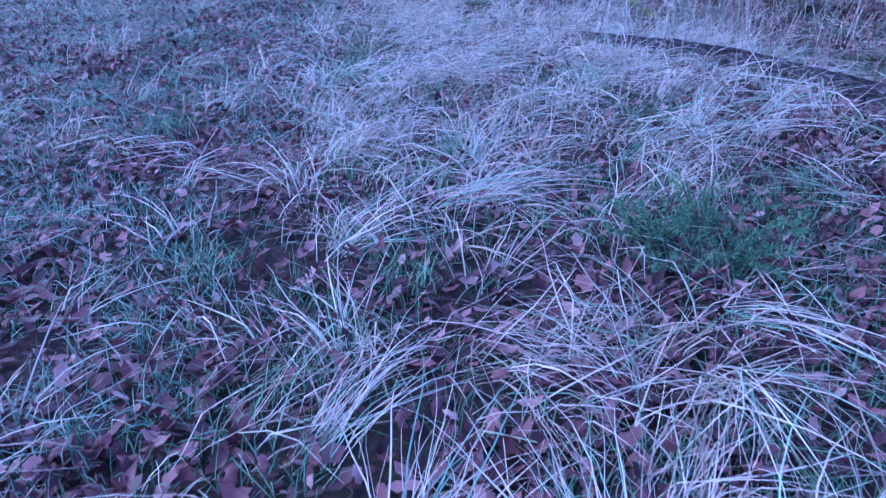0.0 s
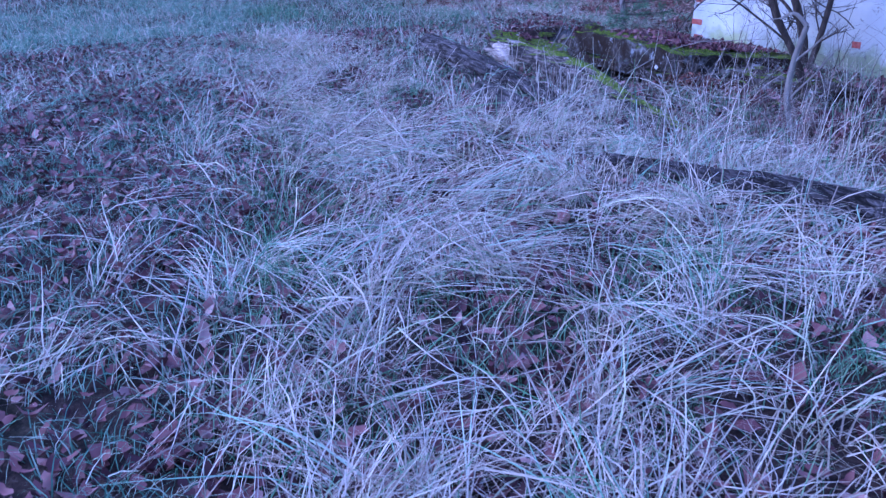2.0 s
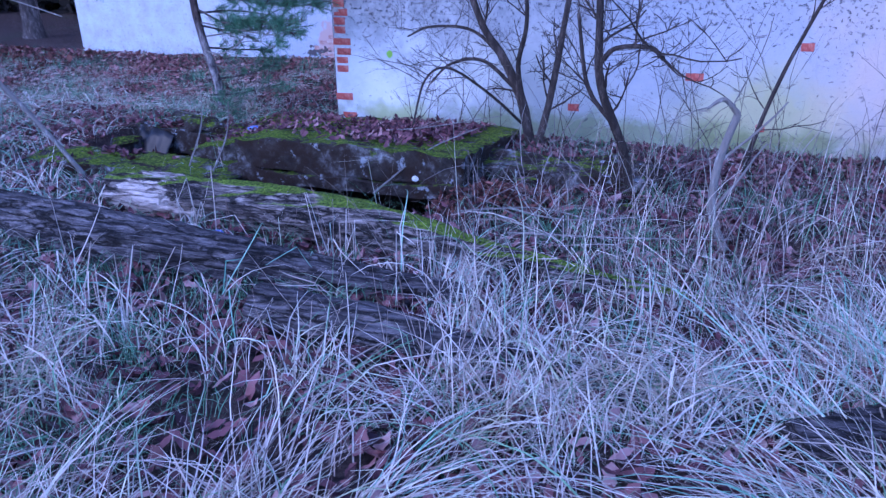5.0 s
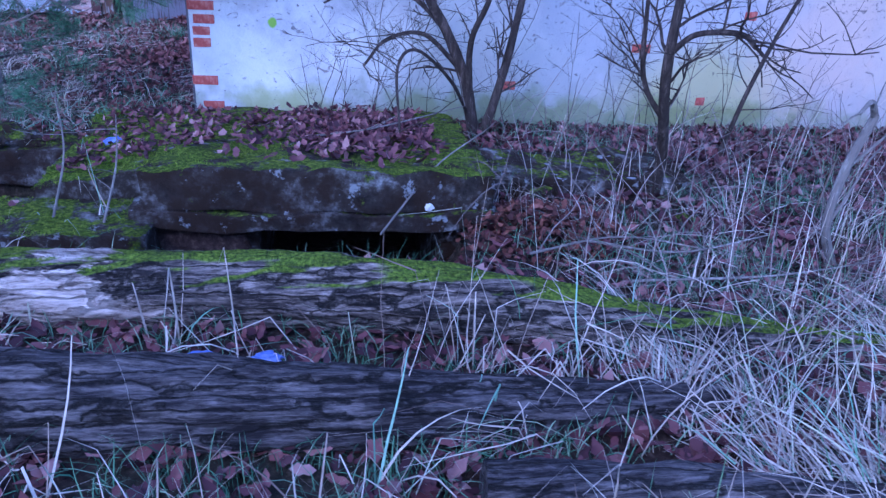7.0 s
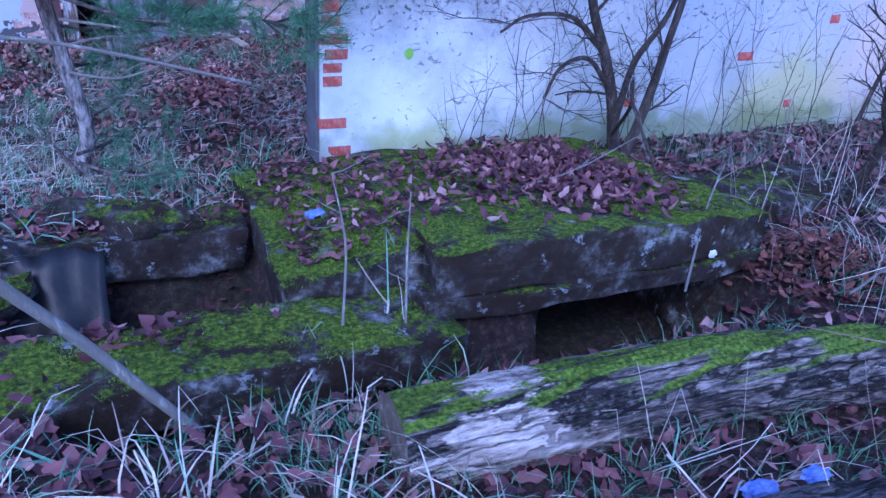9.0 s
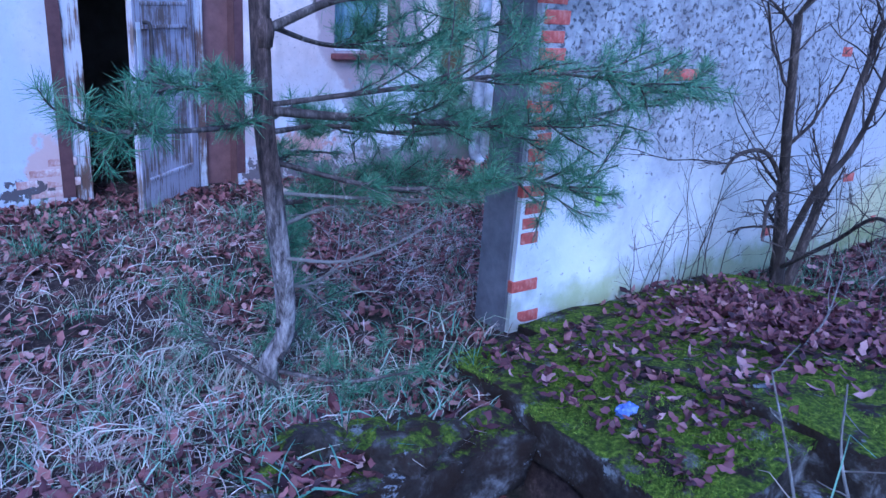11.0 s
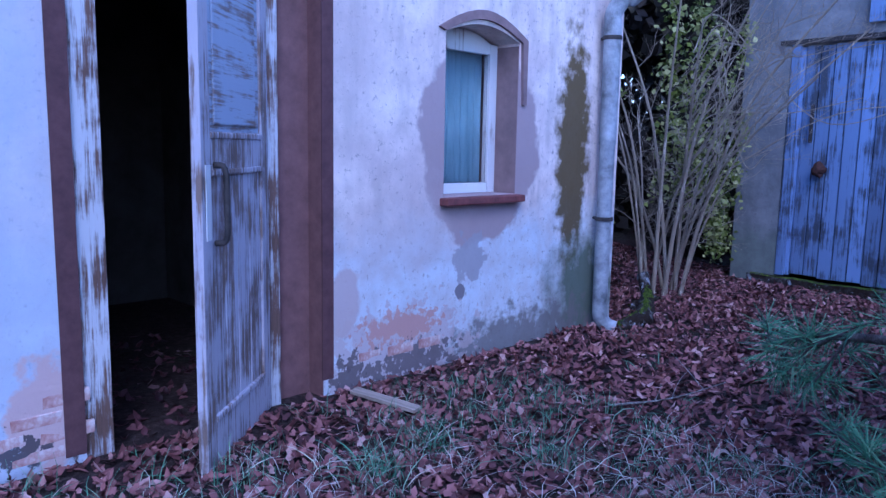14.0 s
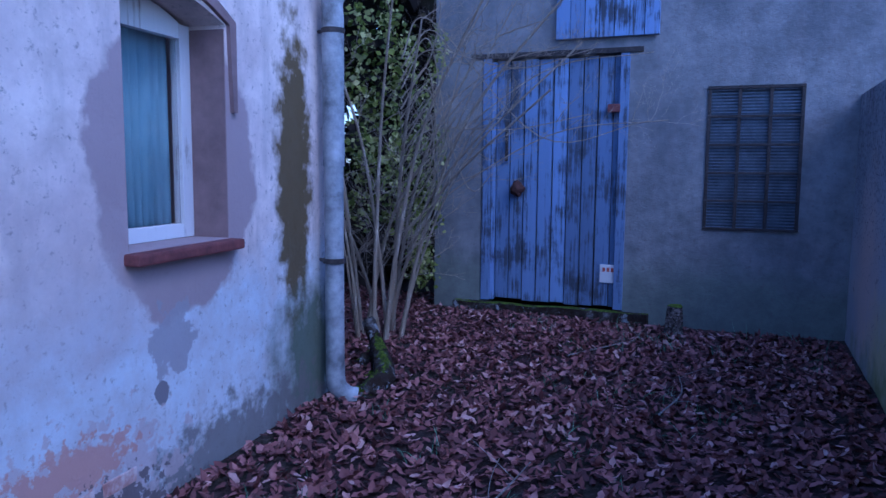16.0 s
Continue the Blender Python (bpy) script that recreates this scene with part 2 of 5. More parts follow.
def make_mossy_concrete(name, cover):
    k = Nodes(name).world_co()
    nz = k.axis(2, k.t.nodes.new("ShaderNodeNewGeometry").outputs["Normal"])
    grey = k.ramp(k.noise(7.0, 9.0, 0.7), [(0.34, (0.015, 0.013, 0.013)), (0.5, (0.075, 0.065, 0.06)), (0.57, (0.22, 0.22, 0.23)), (0.66, (0.5, 0.52, 0.55))])
    grey = k.mix(k.ramp(k.noise(4.0, 5.0), [(0.4, 0.0), (0.56, 0.9)]), grey, (0.035, 0.02, 0.013))
    lich = k.ramp(k.noise(9.0, 6.0, 0.7), [(0.6, 0.0), (0.65, 0.85)])
    grey = k.mix(lich, grey, (0.46, 0.5, 0.56))
    green = k.ramp(k.noise(45.0, 6.0, 0.7), [(0.32, (0.015, 0.03, 0.004)), (0.5, (0.12, 0.2, 0.012)), (0.68, (0.36, 0.5, 0.04))])
    mk = k.ramp(k.math("ADD", k.math("MULTIPLY", nz, 0.2), k.noise(5.5, 8.0, 0.7)), [(cover, 0.0), (cover + 0.07, 1.0)])
    h = k.math("ADD", k.noise(30.0, 7.0, 0.75), k.math("MULTIPLY", mk, k.noise(120.0, 3.0)))
    return k.done(k.mix(mk, grey, green), 0.95, h, 1.0, 0.05)


def make_speckled(name, stops, scale=14.0, rough=0.85, bump=0.4, metal=0.0):
    k = Nodes(name)
    return k.done(k.ramp(k.noise(scale, 8.0, 0.68), stops), rough, k.noise(scale * 3, 6.0), bump, 0.006, metal)


M = {
    "ground": make_ground(),
    "white_wall": make_limewash(),
    # sunlit glow put into the cream top, blue shade into the whitewash below
    "house_wall": make_plaster("house_plaster", (0.88, 0.79, 0.74), (0.7, 0.6, 0.58), (0.62, 0.72, 0.83), 0.95, 0.7, 7.7,
                               # first patch: the blue shade left of the door, put into the colour
                               [(-0.1, 1.1, 0.75, 1.7, (0.45, 0.51, 0.63), 0.8, 0.85, 0.25, 2.0), (3.17, 1.5, 0.58, 0.68, (0.38, 0.3, 0.31), 0.34, 0.95, 0.015, 2.6),
                                (3.06, 0.72, 0.14, 0.17, (0.36, 0.35, 0.39), 1.3, 0.9, 0.03, 9.0), (2.98, 0.5, 0.05, 0.05, (0.22, 0.21, 0.24), 0.9, 1.0, 0.02, 12.0),
                                (2.4, 1.0, 0.5, 0.3, (0.5, 0.42, 0.42), 1.2, 0.5, 0.2, 3.0), (1.9, 2.0, 0.3, 0.7, (0.5, 0.43, 0.43), 1.0, 0.5, 0.25, 3.0),
                                (4.2, 1.45, 0.2, 0.85, (0.1, 0.07, 0.02), 0.9, 0.95, 0.12, 9.0), (4.4, 0.3, 0.42, 0.45, (0.09, 0.12, 0.08), 1.0, 0.92, 0.2, 4.0),
                                (3.6, 0.04, 0.85, 0.24, (0.17, 0.16, 0.16), 1.8, 0.85, 0.14, 9.0), (2.4, 0.2, 0.6, 0.26, (0.5, 0.42, 0.44), 2.0, 0.75, 0.05, 10.0),
                                (2.45, 0.34, 0.3, 0.1, (0.5, 0.28, 0.24), 2.2, 0.8, 0.05, 16.0), (2.55, 0.1, 0.35, 0.1, (0.12, 0.1, 0.11), 3.2, 0.85, 0.05, 14.0),
                                (2.05, 0.1, 0.1, 0.12, (0.12, 0.1, 0.11), 2.6, 0.9, 0.05, 16.0), (0.42, 0.28, 0.16, 0.26, (0.56, 0.4, 0.38), 0.8, 0.9, 0.04, 6.0),
                                (0.22, 0.14, 0.16, 0.07, (0.08, 0.07, 0.08), 2.8, 0.95, 0.05, 16.0), (2.0, 0.55, 0.12, 0.2, (0.5, 0.42, 0.43), 0.8, 0.9, 0.05, 6.0)]),
    "barn_wall": make_plaster("barn_render", (0.3, 0.31, 0.33), (0.17, 0.18, 0.2), (0.2, 0.24, 0.21), 0.5, 0.95, 11.0),
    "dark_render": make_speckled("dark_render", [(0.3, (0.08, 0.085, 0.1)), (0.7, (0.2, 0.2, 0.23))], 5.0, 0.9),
    "brown": make_speckled("brown_paint", [(0.3, (0.13, 0.07, 0.07)), (0.7, (0.22, 0.12, 0.12))], 9.0, 0.75),
    # darker copy of the brown paint, with the niche's shaded side put in
    "shade_brown": make_speckled("shaded_brown_paint", [(0.3, (0.07, 0.035, 0.04)), (0.7, (0.13, 0.065, 0.07))], 9.0, 0.75),
    # mauve darkened: the shade inside the window reveal is in the colour
    "mauve": make_speckled("shaded_mauve_plaster", [(0.3, (0.19, 0.135, 0.135)), (0.7, (0.28, 0.2, 0.2))], 9.0, 0.85),
    "brick": make_speckled("red_brick", [(0.3, (0.3, 0.07, 0.055)), (0.5, (0.46, 0.11, 0.09)), (0.72, (0.6, 0.3, 0.26))], 22.0),
    "dusty_brick": make_speckled("plaster_smeared_brick", [(0.35, (0.36, 0.18, 0.16)), (0.5, (0.5, 0.33, 0.31)), (0.65, (0.66, 0.58, 0.58))], 12.0),
    "sill_tile": make_speckled("clay_sill", [(0.3, (0.1, 0.04, 0.045)), (0.7, (0.22, 0.08, 0.075))], 14.0, 0.7),
    "frame_paint": make_wood("worn_white_wood", (0.2, 0.17, 0.15), (0.7, 0.72, 0.74), (0.6, 0.6, 0.62), "z", 0.72),
    "door_paint": make_wood("worn_grey_blue_door_wood", (0.2, 0.15, 0.13), (0.52, 0.51, 0.6), (0.42, 0.4, 0.46), "z", 0.62),
    "post_paint": make_wood("flaking_post_wood", (0.16, 0.1, 0.08), (0.58, 0.6, 0.66), (0.42, 0.42, 0.46), "z", 0.6),
    "crackled_paint": make_wood("crackled_panel_paint", (0.22, 0.17, 0.15), (0.42, 0.47, 0.58), (0.36, 0.4, 0.5), "x", 0.66),
    "blue_planks": make_wood("weathered_blue_planks", (0.07, 0.085, 0.12), (0.24, 0.34, 0.6), (0.09, 0.12, 0.2), "z", 0.64),
    "old_wood": make_wood("bare_grey_wood", (0.42, 0.35, 0.29), (0.5, 0.43, 0.36), (0.44, 0.38, 0.32), "x", 0.3),
    "log": make_bark("mossy_log_bark", (0.022, 0.019, 0.021), (0.46, 0.4, 0.38), 0.22, (6.0, 34.0, 34.0), True, True),
    "dark_log": make_bark("wet_log_bark", (0.014, 0.012, 0.016), (0.24, 0.22, 0.235), 0.0, (6.0, 34.0, 34.0), False, True),
    "cut_wood": make_bark("bare_split_wood", (0.16, 0.12, 0.1), (0.55, 0.47, 0.42), 0.0, (3.0, 26.0, 26.0)),
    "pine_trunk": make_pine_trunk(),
    "lichen_bark": make_speckled("lichen_crusted_bark", [(0.36, (0.13, 0.15, 0.15)), (0.5, (0.3, 0.38, 0.39)), (0.66, (0.52, 0.64, 0.65))], 45.0, 0.9),
    "pine_bark": make_bark("pine_bark", (0.06, 0.05, 0.05), (0.36, 0.31, 0.3), 0.0, (26.0, 26.0, 7.0)),
    "shrub_bark": make_bark("shrub_bark", (0.045, 0.035, 0.032), (0.22, 0.175, 0.16), 0.0, (30.0, 30.0, 5.0)),
    # hazel stems lightened and warmed, the sunlight on them put into the bark
    "sunlit_hazel_bark": make_bark("sunlit_hazel_bark", (0.36, 0.3, 0.23), (0.8, 0.72, 0.6), 0.0, (30.0, 30.0, 5.0)),
    "pale_bark": make_bark("pale_elder_bark", (0.24, 0.22, 0.21), (0.6, 0.58, 0.56), 0.0, (30.0, 30.0, 5.0)),
    "concrete": make_mossy_concrete("mossy_concrete", 0.64),
    "slab": make_mossy_concrete("moss_covered_slab", 0.625),
    "grey_concrete": make_mossy_concrete("damp_concrete", 0.72),
    "grille_paint": make_speckled("blue_grey_paint", [(0.3, (0.1, 0.13, 0.18)), (0.7, (0.2, 0.25, 0.34))], 12.0, 0.5),
    "zinc": make_speckled("zinc_pipe", [(0.32, (0.1, 0.11, 0.12)), (0.5, (0.3, 0.33, 0.37)), (0.68, (0.48, 0.52, 0.58))], 5.0, 0.6, 0.2, 0.0),
    "iron": make_speckled("dark_iron", [(0.3, (0.02, 0.02, 0.022)), (0.7, (0.07, 0.06, 0.06))], 20.0, 0.6),
    "rust": make_speckled("rusted_iron", [(0.3, (0.03, 0.015, 0.013)), (0.7, (0.09, 0.04, 0.032))], 20.0, 0.85),
    "curtain": make_speckled("blue_green_curtain", [(0.3, (0.28, 0.47, 0.58)), (0.7, (0.42, 0.64, 0.76))], 5.0, 0.9, 0.1),
    # concrete brighter than the room walls, light from the doorway put into it
    "lit_floor": make_speckled("lit_concrete_floor", [(0.32, (0.1, 0.09, 0.09)), (0.5, (0.28, 0.27, 0.27)), (0.68, (0.5, 0.48, 0.46))], 5.0, 0.85),
    # near-black plaster: the shade of an unlit interior put into the colour
    "room": make_speckled("shade_toned_plaster", [(0.3, (0.06, 0.055, 0.05)), (0.7, (0.13, 0.12, 0.11))], 3.0, 0.95),
    "black_film": make_speckled("black_plastic", [(0.3, (0.008, 0.008, 0.01)), (0.7, (0.02, 0.02, 0.024))], 8.0, 0.4),
    # glossy pane whose blue tint carries part of the sky reflection
    "sky_tinted_pane": make_speckled("sky_tinted_pane", [(0.3, (0.05, 0.06, 0.08)), (0.7, (0.16, 0.2, 0.26))], 4.0, 0.25, 0.1),
    "blue_bag": make_speckled("blue_plastic", [(0.3, (0.06, 0.1, 0.4)), (0.7, (0.25, 0.32, 0.65))], 12.0, 0.4),
    "yellow_plastic": make_speckled("yellow_plastic", [(0.3, (0.4, 0.25, 0.03)), (0.7, (0.7, 0.5, 0.08))], 12.0, 0.5),
    "straw": island_mat("dry_straw", [(0.0, (0.2, 0.15, 0.13)), (0.25, (0.55, 0.47, 0.42)), (0.7, (0.92, 0.87, 0.81)), (0.88, (0.75, 0.8, 0.6)), (0.93, (0.2, 0.42, 0.25)), (1.0, (0.16, 0.38, 0.22))], 0.55, 0.2, (0.4, 0.34, 0.22)),
    "reed": island_mat("pale_reed", [(0.0, (0.5, 0.42, 0.36)), (0.5, (0.85, 0.8, 0.72)), (0.75, (0.95, 0.92, 0.86)), (0.85, (0.45, 0.75, 0.6)), (1.0, (0.25, 0.55, 0.4))], 0.5, 0.25),
    "green": island_mat("green_grass", [(0.0, (0.07, 0.2, 0.12)), (0.6, (0.17, 0.4, 0.24)), (1.0, (0.45, 0.66, 0.46))], 0.6, 0.3),
    "lawn": island_mat("frosted_lawn_blade", [(0.0, (0.09, 0.26, 0.18)), (0.45, (0.22, 0.48, 0.36)), (0.8, (0.46, 0.66, 0.52)), (1.0, (0.85, 0.86, 0.76))], 0.55, 0.3),
    "leaf": island_mat("dead_oak_leaf", [(0.0, (0.04, 0.016, 0.025)), (0.5, (0.16, 0.06, 0.075)), (0.85, (0.32, 0.14, 0.15)), (1.0, (0.56, 0.36, 0.36))], 0.5, 0.15),
    "yard_leaf": island_mat("red_brown_leaf", [(0.0, (0.07, 0.028, 0.03)), (0.5, (0.27, 0.11, 0.11)), (0.85, (0.46, 0.21, 0.2)), (1.0, (0.72, 0.48, 0.45))], 0.6, 0.15),
    "fern": island_mat("dead_fern_frond", [(0.0, (0.05, 0.02, 0.018)), (0.6, (0.15, 0.055, 0.045)), (1.0, (0.3, 0.13, 0.1))], 0.8, 0.1),
    "needle": island_mat("pine_needles", [(0.0, (0.05, 0.15, 0.09)), (0.6, (0.12, 0.32, 0.18)), (1.0, (0.3, 0.52, 0.3))], 0.45, 0.2),
    "moss": island_mat("moss_blade", [(0.0, (0.05, 0.1, 0.008)), (0.6, (0.2, 0.36, 0.02)), (1.0, (0.45, 0.6, 0.06))], 0.7, 0.2),
    # bright yellow end of the ramp is sunlight put into the leaves
    "ivy": island_mat("sunlit_ivy_leaf", [(0.0, (0.06, 0.1, 0.02)), (0.5, (0.34, 0.42, 0.08)), (1.0, (0.85, 0.85, 0.4))], 0.4, 0.35),
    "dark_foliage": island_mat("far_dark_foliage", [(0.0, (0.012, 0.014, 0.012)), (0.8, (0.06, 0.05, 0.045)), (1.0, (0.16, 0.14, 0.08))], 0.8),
    "twig": island_mat("thin_twig", [(0.0, (0.1, 0.08, 0.08)), (1.0, (0.4, 0.36, 0.34))], 0.8),
}
_g = bpy.data.materials.new("window_glass")
_g.use_nodes = True
_b = _g.node_tree.nodes["Principled BSDF"]
_b.inputs["Transmission Weight"].default_value, _b.inputs["Roughness"].default_value, _b.inputs["IOR"].default_value = 1.0, 0.03, 1.45
M["glass"] = _g


# ---- geometry helpers ----
def mesh_ob(name, verts, faces, mat, parent=None, label="", smooth=False):
    me = bpy.data.meshes.new(name)
    me.from_pydata([tuple(v) for v in verts], [], [tuple(f) for f in faces])
    me.materials.append(mat)
    if smooth:
        me.polygons.foreach_set("use_smooth", [True] * len(me.polygons))
    me.update()
    ob = new(name, me)
    if parent is not None:
        ob.parent = parent
    if label:
        tagged(ob, label)
    return ob


def part(name, bm, mat, parent=None, label="", smooth=False):
    me = bpy.data.meshes.new(name)
    bmesh.ops.recalc_face_normals(bm, faces=bm.faces)
    bm.to_mesh(me)
    bm.free()
    me.materials.append(mat)
    if smooth:
        me.polygons.foreach_set("use_smooth", [True] * len(me.polygons))
    ob = new(name, me)
    if parent is not None:
        ob.parent = parent
    if label:
        tagged(ob, label)
    return ob


def thing(name, m, label, category, group="", kind=""):
    ob = new(name)
    ob.empty_display_size = 0.1
    ob.matrix_world = m
    return tagged(ob, label, category, group, kind)


def box(bm, x0, y0, z0, x1, y1, z1, bevel=0.0, cuts=0, rough=0.0, seed=0):
    before = set(bm.verts)
    vs = bmesh.ops.create_cube(bm, size=1.0)["verts"]
    for v in vs:
        v.co = Vector(((x0 + x1) / 2 + v.co.x * (x1 - x0), (y0 + y1) / 2 + v.co.y * (y1 - y0), (z0 + z1) / 2 + v.co.z * (z1 - z0)))
    if bevel or cuts:
        edges = list({e for v in vs for e in v.link_edges})
        if cuts:
            bmesh.ops.subdivide_edges(bm, edges=edges, cuts=cuts, use_grid_fill=True)
        elif bevel:
            bmesh.ops.bevel(bm, geom=edges, offset=bevel, segments=2, affect="EDGES", profile=0.6)
    vs = [v for v in bm.verts if v not in before]
    if rough:
        for v in vs:
            p = v.co * 3.0 + Vector((seed, seed, 0))
            v.co += rough * Vector((noise.noise(p), noise.noise(p + Vector((9, 0, 0))), noise.noise(p + Vector((0, 9, 0)))))
    return vs


def boxes(name, list_of, mat, parent=None, label="", bevel=0.0):
    bm = bmesh.new()
    for b in list_of:
        box(bm, *b, bevel=bevel)
    return part(name, bm, mat, parent, label)


def extrude_poly(bm, pts, y0, y1):
    """A polygon in x and z, given depth from y0 to y1."""
    a = [bm.verts.new((x, y0, z)) for x, z in pts]
    b = [bm.verts.new((x, y1, z)) for x, z in pts]
    bm.faces.new(a)
    bm.faces.new(b[::-1])
    for i in range(len(pts)):
        j = (i + 1) % len(pts)
        bm.faces.new((a[i], b[i], b[j], a[j]))


def tube(verts, faces, pts, radii, seg=7, rough=0.0, seed=0.0, caps=True):
    """A tapered limb along pts."""
    pts = [Vector(p) for p in pts]
    base = len(verts)
    up = Vector((0.31, 0.17, 0.94))
    for i, p in enumerate(pts):
        d = (pts[min(i + 1, len(pts) - 1)] - pts[max(i - 1, 0)]).normalized()
        s = d.cross(up)
        if s.length < 0.1:
            s = d.cross(Vector((1, 0, 0)))
        s.normalize()
        t = s.cross(d)
        for j in range(seg):
            a = 2 * math.pi * j / seg
            r = radii[i]
            if rough:
                q = p * 2.2 + Vector((math.cos(a) * 1.3 + seed, math.sin(a) * 1.3, seed))
                r *= 1 + rough * noise.noise(q * 2.0) + 0.5 * rough * noise.noise(q * 7.0)
            verts.append(p + (s * math.cos(a) + t * math.sin(a)) * r)
    for i in range(len(pts) - 1):
        for j in range(seg):
            k = (j + 1) % seg
            faces.append((base + i * seg + j, base + i * seg + k, base + (i + 1) * seg + k, base + (i + 1) * seg + j))
    if caps:
        faces.append(tuple(base + j for j in range(seg))[::-1])
        faces.append(tuple(base + (len(pts) - 1) * seg + j for j in range(seg)))


def spline(ctrl, n):
    """Catmull-Rom points through ctrl."""
    c = [Vector(p) for p in ctrl]
    c = [c[0] * 2 - c[1]] + c + [c[-1] * 2 - c[-2]]
    out = []
    for i in range(1, len(c) - 2):
        for j in range(n):
            t = j / n
            a, b, d, e = c[i - 1], c[i], c[i + 1], c[i + 2]
            out.append(0.5 * ((2 * b) + (d - a) * t + (2 * a - 5 * b + 4 * d - e) * t * t + (3 * b - a - 3 * d + e) * t ** 3))
    out.append(c[-2])
    return out


def fade(a, b, n):
    return [a + (b - a) * i / (n - 1) for i in range(n)]


# ---- ground ----
def smooth01(t):
    t = min(1.0, max(0.0, t))
    return t * t * (3 - 2 * t)


PITS = [(0.42, 1.5, 1.66, 2.4, 0.75), (0.7, 3.7, 0.98, 1.34, 0.42), (2.66, 3.7, 1.25, 2.5, 0.55)]


def ground_z(x, y):
    z = 0.13 * (1 - smooth01((y + 2.5) / 4.0))
    z += 0.05 * noise.noise(Vector((x * 0.5, y * 0.5, 0))) + 0.02 * noise.noise(Vector((x * 1.7, y * 1.7, 4)))
    near = smooth01((6.4 - y) / 1.0) if y > 5 else 1.0
    z = z * near + 0.02 * (1 - near)
    if x < -3:
        z += 0.03 * (-3 - x) if x > -30 else 0.8
    if y > 8.5 and x > 3:
        z += min(1.2, 0.12 * (y - 8.5))
    for x0, x1, y0, y1, d in PITS:
        w = min(x - x0, x1 - x, y - y0, y1 - y)
        if w > -0.06:
            z = min(z, z * (1 - smooth01((w + 0.06) / 0.14)) - d * smooth01((w + 0.06) / 0.14))
    return z


def make_ground_sheet():
    xs = [-400, -150, -60, -30, -20, -14, -10, -8] + list(np.arange(-6.5, 14.01, 0.1)) + [16, 19, 24, 32, 60, 150, 400]
    ys = [-400, -150, -60, -30, -18, -12, -9.5] + list(np.arange(-8, 8.41, 0.1)) + [9, 10, 12, 15, 20, 30, 60, 150, 400]
    verts = [(x, y, ground_z(x, y)) for y in ys for x in xs]
    w = len(xs)
    faces = [(j * w + i, j * w + i + 1, (j + 1) * w + i + 1, (j + 1) * w + i) for j in range(len(ys) - 1) for i in range(w - 1)]
    return tagged(mesh_ob("ground", verts, faces, M["ground"], smooth=True), "dark leaf-strewn soil with sparse grass", "ground", kind="structure")


make_ground_sheet()

# ---- house ----
HM = pose(0, 6.48, 0, 0, 0, 4.8)
D0, D1, DH = 0.56, 1.86, 2.42
W0, W1, WZ, WT, WC = 2.80, 3.52, 1.14, 2.18, 2.26


def arch(x0, x1, zs, zc, n=10):
    return [(x0 + (x1 - x0) * i / n, zs + (zc - zs) * math.sin(math.pi * i / n)) for i in range(n + 1)]


def house_wall():
    bm = bmesh.new()
    T = 0.42
    box(bm, -3.65, 0, -0.5, D0, T, 4.2)
    box(bm, D1, 0, -0.5, W0, T, 4.2)
    box(bm, W1, 0, -0.5, 4.82, T, 4.2)
    box(bm, W0, 0, -0.5, W1, T, WZ)
    box(bm, D0, 0, DH, D1, T, 4.2)
    top = arch(W0, W1, WT, WC)
    extrude_poly(bm, top + [(W1, 4.2), (W0, 4.2)], 0, T)
    ob = part("wall_house_south", bm, M["house_wall"])
    ob.matrix_world = HM
    return tagged(ob, "stained white plaster wall with a peeling plinth", "wall", kind="structure")


house_wall()
hw = boxes("wall_house_rest", [(-3.65, 0.425, -0.5, -3.35, 5.0, 4.2), (4.52, 0.425, -0.5, 4.82, 5.0, 4.2), (-3.345, 4.7, -0.5, 4.515, 5.0, 4.2)], M["house_wall"])
hw.matrix_world = HM
tagged(hw, "plastered side and back walls of the house", "wall", kind="structure")
fl = boxes("floor_house", [(-3.34, 0.43, -0.3, 4.51, 4.69, 0.0), (D0 + 0.01, 0.0, -0.3, D1 - 0.01, 0.429, -0.004)], M["lit_floor"])
fl.matrix_world = HM
tagged(fl, "dirty grey concrete floor with litter", "floor", kind="structure")
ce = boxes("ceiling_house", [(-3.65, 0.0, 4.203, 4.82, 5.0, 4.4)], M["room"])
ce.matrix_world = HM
tagged(ce, "plain ceiling, coloured dark for the unlit room", "ceiling", kind="structure")
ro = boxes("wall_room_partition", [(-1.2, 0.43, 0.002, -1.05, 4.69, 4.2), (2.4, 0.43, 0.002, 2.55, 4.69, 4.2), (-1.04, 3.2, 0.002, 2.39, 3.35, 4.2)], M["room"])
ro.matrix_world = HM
tagged(ro, "inner walls of the entrance room, coloured dark for shade", "wall", kind="structure")


